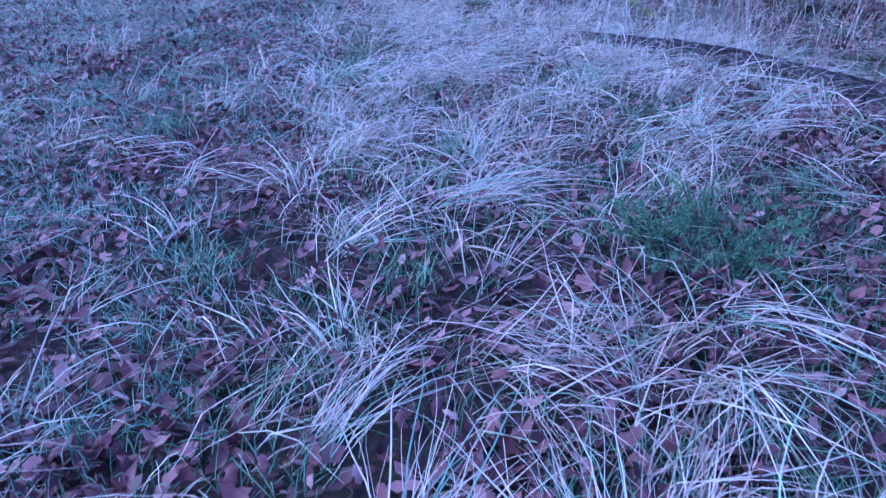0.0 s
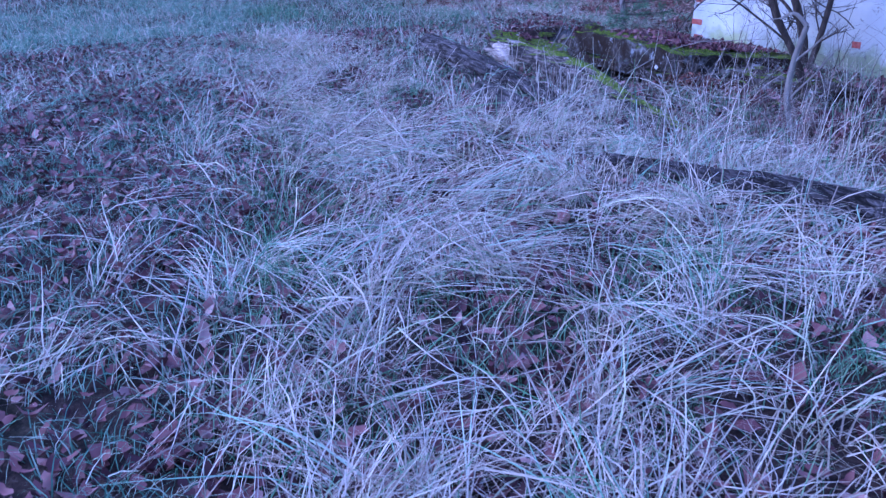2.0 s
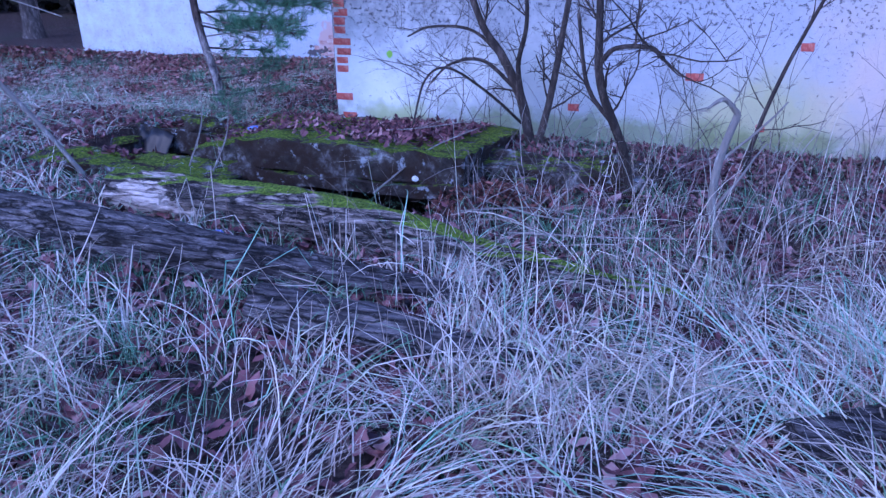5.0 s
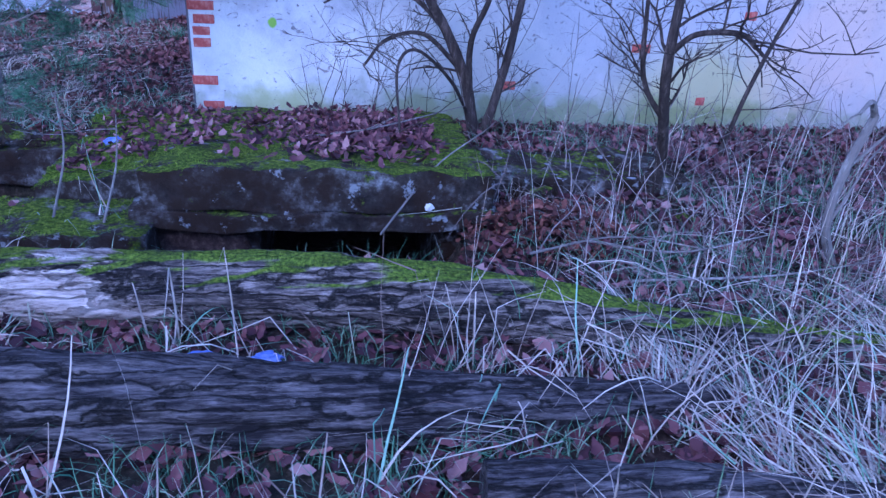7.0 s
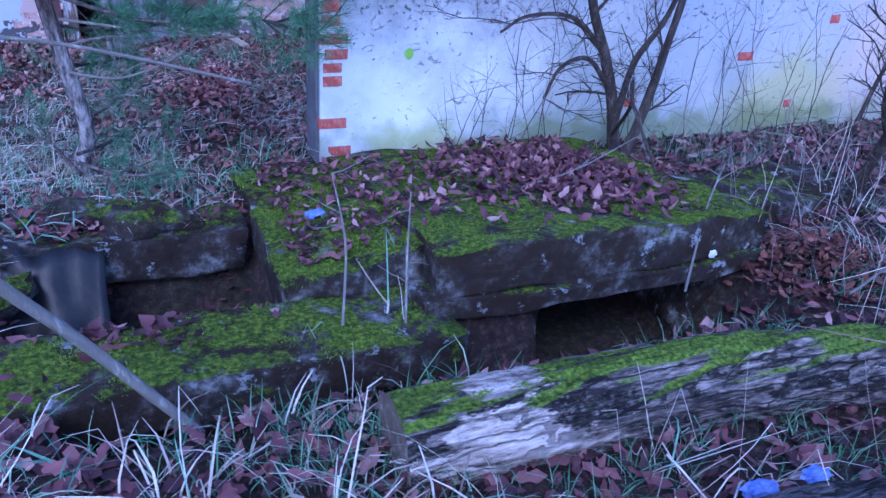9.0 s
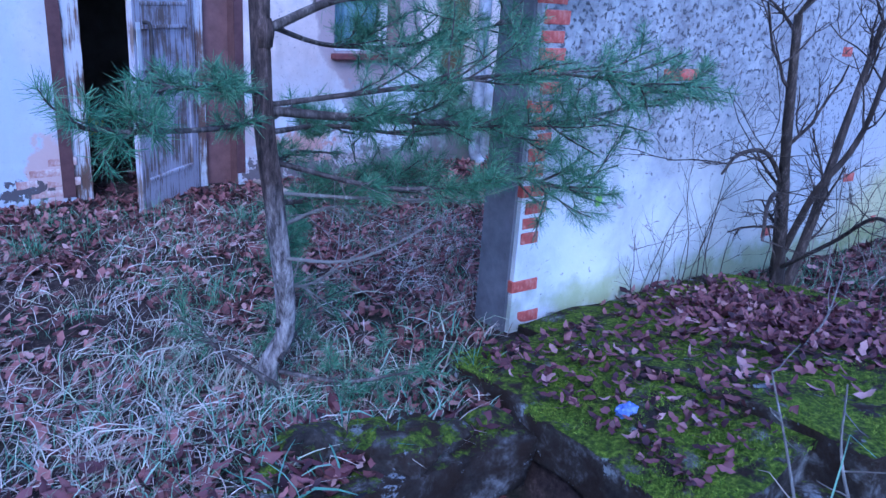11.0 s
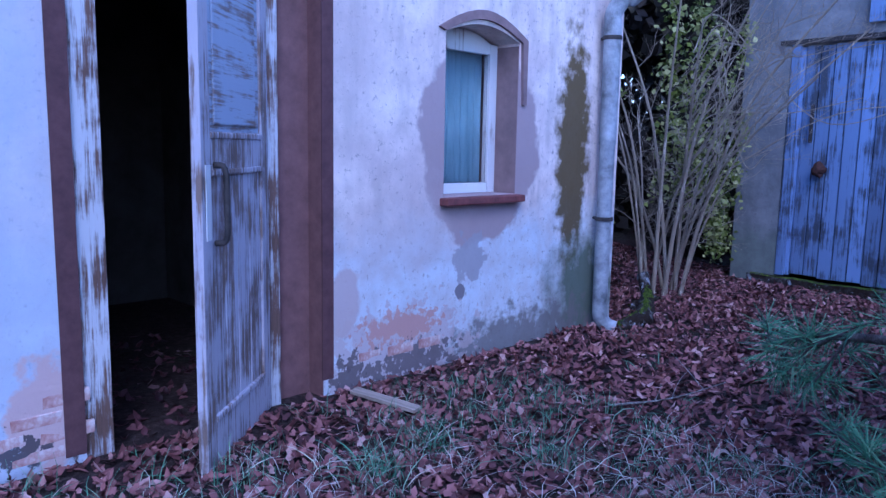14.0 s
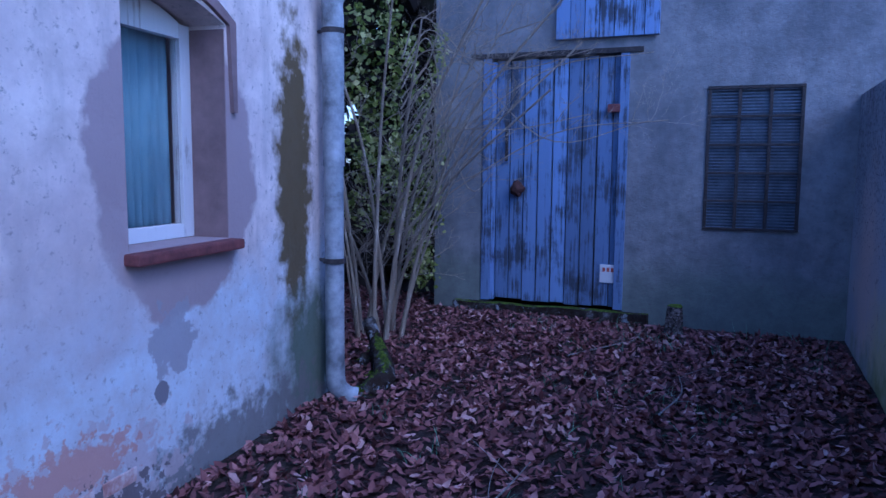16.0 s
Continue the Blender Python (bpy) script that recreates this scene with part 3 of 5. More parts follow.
def door():
    d = thing("door_1", HM, "weathered grey-blue panelled door standing open in a brown niche", "door", kind="structure")
    R = 0.13
    # brown recess linings, and painted edge strips darkened to stand for the shaded reveal
    boxes("recess", [(1.62, R, -0.02, D1 - 0.002, 0.4, DH)] , M["brown"], d, "brown painted recess")
    boxes("reveal", [(D1 - 0.006, 0.0, -0.02, D1 + 0.004, R, DH)], M["brown"], d, "brown painted recess")
    boxes("edge_strip", [(D1 - 0.007, -0.005, 0.12, D1 + 0.07, 0.004, DH)], M["shade_brown"], d, "brown painted edge")
    boxes("edge_strip", [(0.47, -0.005, 0.06, D0 - 0.001, 0.004, DH)], M["shade_brown"], d, "brown painted edge")
    boxes("frame_post", [(0.566, 0.02, -0.02, 0.69, 0.22, DH)], M["post_paint"], d, "flaking white post", 0.006)
    boxes("frame_post", [(1.5, 0.06, -0.02, 1.618, 0.22, DH)], M["post_paint"], d, "flaking white post", 0.006)
    boxes("frame_head", [(0.692, 0.08, DH - 0.1, 1.498, 0.22, DH)], M["post_paint"], d, "flaking white beam", 0.006)
    return d


def door_leaf(d):
    """The leaf, hinged on the far post and opened outwards."""
    leaf_m = pose(1.5, 0.055, 0.03, 0, 0, 40)
    bm = bmesh.new()
    L, H, T = 0.84, 2.34, 0.045
    box(bm, -L, -T, 0, -L + 0.1, 0, H, bevel=0.005)
    box(bm, -0.1, -T, 0, 0, 0, H, bevel=0.005)
    for z0, z1 in ((0, 0.2), (1.32, 1.45), (2.2, H)):
        box(bm, -L + 0.1, -T + 0.001, z0, -0.1, -0.001, z1, bevel=0.004)
    lf = part("leaf", bm, M["door_paint"], d)
    lf.matrix_local = leaf_m
    for i in range(4):
        w = (L - 0.2) / 4
        bm = bmesh.new()
        box(bm, -L + 0.1 + i * w + 0.004, -0.034, 0.2, -L + 0.1 + (i + 1) * w - 0.004, -0.012, 1.32, bevel=0.004)
        part("board", bm, M["door_paint"], lf)
    bm = bmesh.new()
    box(bm, -L + 0.1, -0.03, 1.45, -0.1, -0.012, 2.2)
    box(bm, -L + 0.16, -0.04, 1.51, -0.16, -0.028, 2.14, bevel=0.008)
    part("upper_panel", bm, M["crackled_paint"], lf, "crackled blue-grey panel")
    for z in (0.2, 1.29, 1.45, 2.17):
        boxes("moulding", [(-L + 0.1, -0.05, z, -0.1, -0.03, z + 0.03)], M["door_paint"], lf, bevel=0.008)
    bm = bmesh.new()
    extrude = [(-L + 0.035, 1.02), (-L + 0.085, 1.02), (-L + 0.085, 1.34), (-L + 0.035, 1.34)]
    extrude_poly(bm, extrude, -T - 0.004, -T)
    part("lock_plate", bm, M["frame_paint"], lf, "pale worn lock plate")
    v, f = [], []
    tube(v, f, spline([(-L + 0.13, -T, 1.0), (-L + 0.13, -T - 0.05, 1.02), (-L + 0.13, -T - 0.055, 1.17), (-L + 0.13, -T - 0.05, 1.32), (-L + 0.13, -T, 1.34)], 4), [0.014] * 17, 8)
    mesh_ob("handle", v, f, M["iron"], lf, "dark iron pull handle", True)


door_leaf(door())


def window():
    w = thing("window_1", HM, "small arched window with a worn white frame and clay sill", "window", kind="structure")
    R = 0.2
    fr = 0.05
    for b in ((W0 + 0.002, R, WZ + 0.002, W0 + fr, R + 0.06, WT), (W1 - fr - 0.03, R, WZ + 0.002, W1 - 0.002, R + 0.06, WT)):
        boxes("frame", [b], M["frame_paint"], w, bevel=0.004)
    boxes("frame", [(W0 + fr + 0.002, R, WZ + 0.002, W1 - fr - 0.032, R + 0.06, WZ + 0.07)], M["frame_paint"], w, bevel=0.004)
    bm = bmesh.new()
    a = arch(W0 + 0.003, W1 - 0.003, WT - 0.03, WC - 0.005)
    extrude_poly(bm, a + [(W1 - 0.003, WT - 0.07), (W0 + 0.003, WT - 0.07)], R + 0.003, R + 0.056)
    part("frame", bm, M["frame_paint"], w)
    g = boxes("pane", [(W0 + fr + 0.002, R + 0.02, WZ + 0.072, W1 - fr - 0.032, R + 0.025, WT - 0.075)], M["glass"], w)
    g.visible_shadow = False
    boxes("sill", [(W0 - 0.03, -0.075, WZ - 0.055, W1 + 0.03, R - 0.002, WZ - 0.004)], M["sill_tile"], w, "red clay tile sill", 0.012)
    # painted reveals, with their shade in the mauve colour
    boxes("reveal", [(W1 - 0.006, 0.004, WZ, W1 + 0.004, R - 0.002, WT - 0.02)], M["mauve"], w)
    boxes("reveal", [(W0 - 0.004, 0.004, WZ, W0 + 0.006, R - 0.002, WT - 0.02)], M["mauve"], w)
    bm = bmesh.new()
    hi = arch(W0 - 0.07, W1 + 0.07, WT + 0.02, WC + 0.09)
    lo = arch(W0 - 0.015, W1 + 0.015, WT + 0.0, WC + 0.03)
    extrude_poly(bm, hi + [(W1 + 0.07, WT - 0.42), (W1 + 0.035, WT - 0.42)] + lo[::-1], -0.022, 0.002)
    part("arch_trim", bm, M["mauve"], w, "mauve plaster moulding over the arch")
    # curtain of vertical folds
    v, f = [], []
    n = 60
    for i in range(n + 1):
        x = W0 + fr + (W1 - W0 - 2 * fr - 0.02) * i / n
        y = R + 0.1 + 0.022 * math.sin(i * 0.95) + 0.01 * math.sin(i * 2.3 + 1)
        v += [(x, y, WZ + 0.03), (x, y + 0.004 * math.sin(i), WT + 0.02)]
    for i in range(n):
        f.append((2 * i, 2 * i + 2, 2 * i + 3, 2 * i + 1))
    c = mesh_ob("curtain", v, f, M["curtain"], None, "", True)
    c.modifiers.new("thick", "SOLIDIFY").thickness = 0.003
    c.matrix_world = HM
    tagged(c, "closed blue-green curtain hanging in folds", "curtain")


window()


def downpipe():
    p = thing("drainpipe", HM @ pose(4.5, -0.11, 0), "grey zinc drainpipe on the house corner", "drainpipe")
    v, f = [], []
    tube(v, f, [(0, 0, 0.22), (0, 0, 1.5)], [0.06, 0.06], 16, caps=False)
    tube(v, f, spline([(0, 0, 0.24), (0.0, -0.01, 0.12), (0.03, -0.06, 0.05), (0.06, -0.12, 0.03)], 4), [0.061] * 13, 16, caps=False)
    mesh_ob("pipe", v, f, M["zinc"], p, "", True)
    v, f = [], []
    tube(v, f, [(0, 0, 1.5), (0, 0, 2.35)] + spline([(0, 0, 2.4), (0.0, 0.0, 2.5), (0.05, -0.06, 2.62), (0.12, -0.15, 2.75), (0.13, -0.17, 4.1)], 4), [0.067] * 19, 16, caps=False)
    mesh_ob("upper_pipe", v, f, M["zinc"], p, "", True)
    for z in (0.9, 2.3):
        v, f = [], []
        tube(v, f, [(0, 0, z), (0, 0, z + 0.03)], [0.073, 0.073], 16)
        tube(v, f, [(0, 0.05, z + 0.015), (0, 0.1, z + 0.015)], [0.012, 0.012], 6)
        mesh_ob("bracket", v, f, M["iron"], p)


downpipe()

# ---- free-standing wall with brick end ----
WX, WY, WTK, WH = 2.06, 3.23, 0.27, 2.15
ww = boxes("wall_white", [(WX + 0.02, WY, -0.4, 7.795, WY + WTK, WH)], M["white_wall"])
tagged(ww, "limewashed plaster wall with bare brick end", "wall", kind="structure")


def brick_mesh(w, d, h, seed, mat="brick"):
    bm = bmesh.new()
    for v in box(bm, -w / 2, -d / 2, -h / 2, w / 2, d / 2, h / 2, bevel=0.006):
        pass
    for v in bm.verts:
        v.co += 0.004 * noise.noise_vector(v.co * 30 + Vector((seed, 0, 0)))
    me = bpy.data.meshes.new("brick")
    bm.to_mesh(me)
    bm.free()
    me.materials.append(M[mat])
    return me


BARED = [brick_mesh(0.24, 0.115, 0.066, s + 9, "dusty_brick") for s in range(3)]
BRICKS = [brick_mesh(0.24, 0.115, 0.066, s) for s in range(3)] + [brick_mesh(0.115, 0.24, 0.066, s + 5) for s in range(3)]


def wall_bricks():
    rng = random.Random(5)
    z = 0.07
    while z < WH - 0.06:
        head = rng.random() < 0.45
        if rng.random() > 0.14:
            ob = new("brick", BRICKS[rng.randrange(3) + 3 * head])
            ob.parent = ww
            w = 0.115 if head else 0.24
            x = WX + 0.025 + 0.0575 + rng.uniform(-0.012, 0.016) + (rng.uniform(-0.05, 0.0) if not head else 0)
            ob.matrix_world = pose(max(x, WX + 0.03 + w / 2) if head else x + 0.06, WY + (0.116 if head else 0.0535) + rng.uniform(-0.003, 0.003), z, 0, 0, rng.uniform(-1, 1))
            ob.scale = (1.0 if head else rng.uniform(0.5, 0.75), 1, rng.uniform(0.85, 1.05))
        z += rng.choice((0.078, 0.08, 0.09, 0.105))
    for x, z, sx in ((5.34, 0.59, 0.6), (4.36, 0.28, 0.4), (3.17, 1.345, 1.25), (4.9, 1.5, 0.5), (6.15, 0.86, 0.4), (5.9, 0.2, 0.3)):
        ob = new("brick", BRICKS[0])
        ob.parent = ww
        ob.matrix_world = pose(x, WY + 0.054, z)
        ob.scale = (sx, 1, 1)
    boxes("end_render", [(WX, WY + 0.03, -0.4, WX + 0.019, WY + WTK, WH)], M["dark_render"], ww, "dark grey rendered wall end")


wall_bricks()

def house_bricks():
    """Bricks bared where the plaster has fallen off the foot of the house wall."""
    rng = random.Random(12)
    wall = bpy.data.objects["wall_house_south"]
    for cx, cz, wide, rows in ((2.45, 0.2, 0.26, 2), (0.36, 0.1, 0.13, 4)):
        for row in range(rows):
            for col in range(-2, 3):
                x = cx + col * 0.25 + (0.125 if row % 2 else 0)
                if abs(x - cx) < wide and rng.random() > 0.25:
                    ob = new("brick", BARED[rng.randrange(3)])
                    ob.parent = wall
                    ob.matrix_local = pose(x, 0.0565 + rng.uniform(-0.002, 0.002), cz + row * 0.078, 0, 0, 0)
                    ob.scale = (rng.uniform(0.55, 0.98), 1, rng.uniform(0.85, 1.0))


house_bricks()

# ---- barn ----
BX = 7.8


def barn():
    bm = bmesh.new()
    y0, y1, h, T = 2.2, 7.45, 4.6, 0.4
    dy0, dy1, dz = 5.45, 6.93, 2.6
    gy0, gy1, gz0, gz1 = 3.93, 4.74, 0.95, 2.26
    box(bm, BX, y0, -0.5, BX + T, gy0, h)
    box(bm, BX, gy0, -0.5, BX + T, gy1, gz0)
    box(bm, BX, gy0, gz1, BX + T, gy1, h)
    box(bm, BX, gy1, -0.5, BX + T, dy0, h)
    box(bm, BX, dy0, dz, BX + T, dy1, h)
    box(bm, BX, dy1, -0.5, BX + T, y1, h)
    tagged(part("wall_barn_front", bm, M["barn_wall"]), "grey rendered barn wall in shade", "wall", kind="structure")
    tagged(boxes("wall_barn_rest", [(BX + T + 0.003, y1 - T, -0.5, BX + 7, y1, h), (BX + T + 0.003, y0, -0.5, BX + 7, y0 + T, h), (BX + 6.6, y0 + T + 0.003, -0.5, BX + 7, y1 - T - 0.003, h)], M["barn_wall"]),
           "rendered side and back walls of the barn", "wall", kind="structure")
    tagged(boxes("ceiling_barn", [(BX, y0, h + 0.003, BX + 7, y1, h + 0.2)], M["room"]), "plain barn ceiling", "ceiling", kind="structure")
    st = bmesh.new()
    box(st, BX - 0.12, 5.2, -0.2, BX - 0.003, 7.2, 0.11, cuts=6, rough=0.02)
    tagged(part("door_step", st, M["concrete"]), "green-stained concrete step below the barn door", "step", kind="structure")
    # plank door
    d = thing("door_2", pose(BX, dy0, 0.12), "weathered blue vertical-plank barn door, closed", "door", kind="structure")
    rng = random.Random(3)
    n = 10
    w = (dy1 - dy0) / n
    for i in range(n):
        bm = bmesh.new()
        hgt = 2.47 - rng.uniform(0, 0.02)
        box(bm, 0.03 + rng.uniform(0, 0.012), i * w + 0.005 + rng.uniform(0, 0.006), rng.uniform(0, 0.03), 0.075, (i + 1) * w - 0.004, hgt, bevel=0.004)
        part("plank", bm, M["blue_planks"], d)
    for y in (0.0, dy1 - dy0 - 0.1):
        boxes("frame_post", [(-0.012, y, 0, 0.028, y + 0.09, 2.48)], M["blue_planks"], d, bevel=0.004)
    boxes("lintel", [(-0.02, -0.12, 2.482, 0.06, dy1 - dy0 + 0.12, 2.53)], M["iron"], d, "dark lintel strip")
    v, f = [], []
    tube(v, f, [(0.03, 1.09, 1.17), (-0.01, 1.09, 1.17), (-0.05, 1.09, 1.16), (-0.08, 1.09, 1.16)], [0.05, 0.075, 0.065, 0.03], 14, 0.6, 2)
    mesh_ob("rusted_latch", v, f, M["rust"], d, "rusted lock boss")
    boxes("hinge_plate", [(-0.02, 0.08, 1.92, 0.0, 0.2, 2.0)], M["sill_tile"], d, "rust-red iron plate", 0.01)
    boxes("hasp", [(0.0, 1.2, 1.45, 0.026, 1.23, 1.85)], M["iron"], d, "dark iron strip", 0.004)
    boxes("notice", [(0.012, 0.07, 0.26, 0.026, 0.23, 0.44)], M["frame_paint"], d, "small faded paper notice", 0.002)
    for i in range(3):
        boxes("writing", [(0.009, 0.095 + 0.042 * i, 0.37, 0.0125, 0.12 + 0.042 * i, 0.41)], M["brick"], d, "red unreadable mark on the notice")
    # hatch above
    hd = thing("hatch", pose(BX, 5.19, 2.75), "weathered blue plank loft hatch above the barn door", "hatch", kind="structure")
    for i in range(7):
        boxes("plank", [(-0.05 + 0.006 * (i % 2), i * 0.14, 0, -0.002, i * 0.14 + 0.134, 1.1)], M["blue_planks"], hd, bevel=0.004)
    # barred window
    g = thing("window_2", pose(BX, gy0, gz0), "dark iron-grilled barn window", "window", kind="structure")
    W, H = gy1 - gy0, gz1 - gz0
    for i in range(4):
        y = i * (W - 0.03) / 3
        boxes("bar", [(-0.015, y, 0, 0.02, y + 0.03, H)], M["iron"], g, bevel=0.004)
    for i in range(6):
        z = i * (H - 0.03) / 5
        boxes("cross_bar", [(-0.02, 0, z, 0.0, W, z + 0.022)], M["iron"], g, bevel=0.003)
    for i in range(46):
        z = 0.015 + i * (H - 0.03) / 45
        boxes("slat", [(0.024, 0.002, z, 0.034, W - 0.002, z + 0.012)], M["grille_paint"], g)
    boxes("backing", [(0.1, 0.002, 0.002, 0.13, W - 0.002, H - 0.002)], M["sky_tinted_pane"], g, "dark pane, the sky's reflection in its blue tint")


barn()

# ---- concrete slabs and pit ----
def slab(name, b, label, mat, cuts=12, rough=0.035, tilt=0.0, seed=0):
    bm = bmesh.new()
    x0, y0, z0, x1, y1, z1 = b
    vs = box(bm, x0, y0, z0, x1, y1, z1, cuts=cuts, rough=rough, seed=seed)
    for v in vs:
        v.co.z += tilt * (v.co.y - y0)
        v.co.z += 0.02 * noise.noise(v.co * 8.0) if v.co.z > (z0 + z1) / 2 else 0
    return tagged(part(name, bm, M[mat], smooth=True), label, "slab")


slab("concrete_slab", (2.12, 1.37, 0.085, 3.9, 3.2, 0.32), "moss-covered concrete slab with leaves on top", "slab", 30, 0.035, -0.14, 2)
low_slab = slab("concrete_slab", (1.52, 1.6, -0.1, 2.14, 3.0, 0.1), "low mossy concrete slab beside the wall end", "slab", 20, 0.035, 0.0, 5)
for v in low_slab.data.vertices:
    if v.co.z > -0.02:
        v.co.z += max(0.0, 0.24 * (v.co.x - 1.52) * (1 - (v.co.y - 1.6) / 1.4))
slab("concrete_sill", (2.06, 1.34, -0.005, 3.92, 1.62, 0.08), "pale broken concrete course under the mossy slab", "grey_concrete", 16, 0.04, 0.0, 11)
slab("concrete_slab", (3.8, 1.75, -0.12, 5.2, 2.3, 0.12), "broken grey concrete edge among twigs", "grey_concrete", 10, 0.05, 0.0, 8)
tagged(slab("concrete_beam", (0.25, 1.16, -0.14, 2.18, 1.58, 0.06), "mossy concrete beam along the pit edge", "concrete", 14, 0.03, 0.0, 3), category="beam")
tagged(slab("concrete_beam", (0.3, 2.36, -0.2, 1.5, 2.6, 0.03), "crumbling concrete rim of the pit", "grey_concrete", 12, 0.05, 0.0, 4), category="beam")
slab("support_block", (2.16, 1.42, -0.45, 2.7, 2.6, 0.01), "dark masonry block below the slab", "grey_concrete", 8, 0.05, 0.0, 6)
slab("support_block", (3.62, 1.45, -0.45, 3.84, 2.6, 0.01), "dark masonry block below the slab", "grey_concrete", 8, 0.05, 0.0, 7)


def rubble():
    rng = random.Random(8)
    for i in range(52):
        bm = bmesh.new()
        bmesh.ops.create_icosphere(bm, subdivisions=2, radius=1.0)
        s = rng.uniform(0.04, 0.12)
        for v in bm.verts:
            v.co = v.co * (1 + 0.45 * noise.noise(v.co * 1.6 + Vector((i * 3, 0, 0))))
            v.co = Vector((v.co.x * s * 1.3, v.co.y * s, v.co.z * s * 0.7))
        ob = part("stone", bm, M["concrete" if i % 3 else "grey_concrete"])
        x, y = (rng.uniform(0.35, 1.55), rng.choice((rng.uniform(1.6, 1.9), rng.uniform(1.7, 2.4), rng.uniform(2.25, 2.7)))) if i < 42 else (rng.uniform(3.7, 5.2), rng.uniform(1.2, 2.2))
        ob.matrix_world = pose(x, y, ground_z(x, y) + s * 0.25, rng.uniform(-20, 20), rng.uniform(-20, 20), rng.uniform(0, 360))
        tagged(ob, "broken mossy concrete lump by the pit", "stone", "stones round the pit")


rubble()


def plastic_sheet():
    v, f = [], []
    n = 14
    for j in range(n + 1):
        for i in range(n + 1):
            x = 0.4 + 0.42 * i / n
            y = 2.36 - 0.62 * j / n
            z = 0.03 - 0.5 * math.sin(math.pi * min(1, j / n * 1.15) * 0.5) + 0.03 * noise.noise(Vector((x * 9, y * 9, 0)))
            v.append((x + 0.02 * noise.noise(Vector((x * 7, y * 7, 3))), y + 0.05 * noise.noise(Vector((x * 6, y * 3, 9))), z + (0.04 * noise.noise(Vector((x * 12, 0, 1))) if j < 2 else 0)))
    for j in range(n):
        for i in range(n):
            f.append((j * (n + 1) + i, j * (n + 1) + i + 1, (j + 1) * (n + 1) + i + 1, (j + 1) * (n + 1) + i))
    ob = mesh_ob("plastic_sheet", v, f, M["black_film"], smooth=True)
    ob.modifiers.new("thick", "SOLIDIFY").thickness = 0.004
    tagged(ob, "torn black plastic sheet hanging into the pit", "plastic sheet")


plastic_sheet()


def crumpled(name, at, size, mat, label, category, seed):
    bm = bmesh.new()
    bmesh.ops.create_icosphere(bm, subdivisions=3, radius=1.0)
    for v in bm.verts:
        v.co *= 1 + 0.5 * noise.noise(v.co * 2.5 + Vector((seed, 0, 0)))
        v.co = Vector((v.co.x * size[0], v.co.y * size[1], v.co.z * size[2]))
    ob = part(name, bm, M[mat])
    ob.matrix_world = pose(*at)
    return tagged(ob, label, category)


crumpled("plastic_scrap", (1.79, 2.17, 0.165), (0.05, 0.035, 0.025), "blue_bag", "crumpled blue plastic scrap on the mossy slab", "litter", 1)
crumpled("plastic_scrap", (2.62, 0.04, 0.15), (0.065, 0.03, 0.022), "blue_bag", "crumpled blue wrapper between two logs", "litter", 4)
crumpled("plastic_scrap", (2.84, 0.03, 0.15), (0.05, 0.028, 0.018), "blue_bag", "crumpled blue wrapper between two logs", "litter", 9)

# ---- logs ----
SG = 56


def log(ctrl, radii, mat, label, seed, cap="cut_wood"):
    pts = spline(ctrl, 22)
    n = len(pts)
    rad = list(np.interp(np.linspace(0, 1, n), np.linspace(0, 1, len(radii)), radii))
    top = thing("log", pose(*ctrl[0]), label, "log", "felled logs in the grass")
    o = Vector(ctrl[0])
    v, f = [], []
    tube(v, f, [p - o for p in pts], rad, SG, 0.14, seed, caps=False)
    for i in range(n):
        c = pts[i] - o
        for j in range(SG):
            k = i * SG + j
            ang = 2 * math.pi * j / SG
            q = Vector((pts[i].x * 1.6, math.cos(ang) * 3.2, math.sin(ang) * 3.2 + seed))
            ridge = 1 - abs(noise.noise(q * 1.6)) * 2
            crack = -0.11 if noise.noise(Vector((pts[i].x * 2.5, ang * 3.0, seed + 5))) > 0.28 else 0.0
            v[k] = c + (v[k] - c) * (1 + 0.06 * ridge + 0.5 * crack + 0.02 * noise.noise(q * 7))
    mesh_ob("bark", v, f, M[mat], top, smooth=True)
    for e, flip in ((0, True), (n - 1, False)):
        ring = [v[e * SG + j] for j in range(SG)]
        c = sum(ring, Vector()) / SG
        mid = [c + (q - c) * 0.5 for q in ring]
        fv = ring + mid + [c]
        ff = [(j, (j + 1) % SG, SG + (j + 1) % SG, SG + j) for j in range(SG)] + [(SG + j, SG + (j + 1) % SG, 2 * SG) for j in range(SG)]
        mesh_ob("cut_end", fv, ff, M[cap], top)
    return top, pts, rad


la, la_pts, la_r = log([(1.66, 0.62, 0.08), (2.3, 0.6, 0.09), (3.0, 0.55, 0.1), (3.7, 0.42, 0.1), (4.3, 0.28, 0.07), (4.9, 0.2, 0.04), (5.5, 0.15, 0.0)],
                       [0.165, 0.165, 0.16, 0.155, 0.12, 0.09, 0.07], "log", "long fallen log with grey bark and a green mossy ridge", 2)


log([(1.1, -0.02, 0.1), (2.0, -0.14, 0.12), (2.9, -0.18, 0.1), (3.6, -0.2, 0.07), (4.45, -0.2, 0.04)], [0.17, 0.17, 0.15, 0.13, 0.1], "dark_log", "dark wet log with furrowed bark", 5, "dark_log")
log([(3.5, -0.64, 0.11), (4.1, -0.7, 0.11), (4.9, -0.82, 0.08), (5.6, -0.95, 0.05)], [0.115, 0.12, 0.11, 0.09], "dark_log", "short dark log half sunk in leaves", 9, "dark_log")
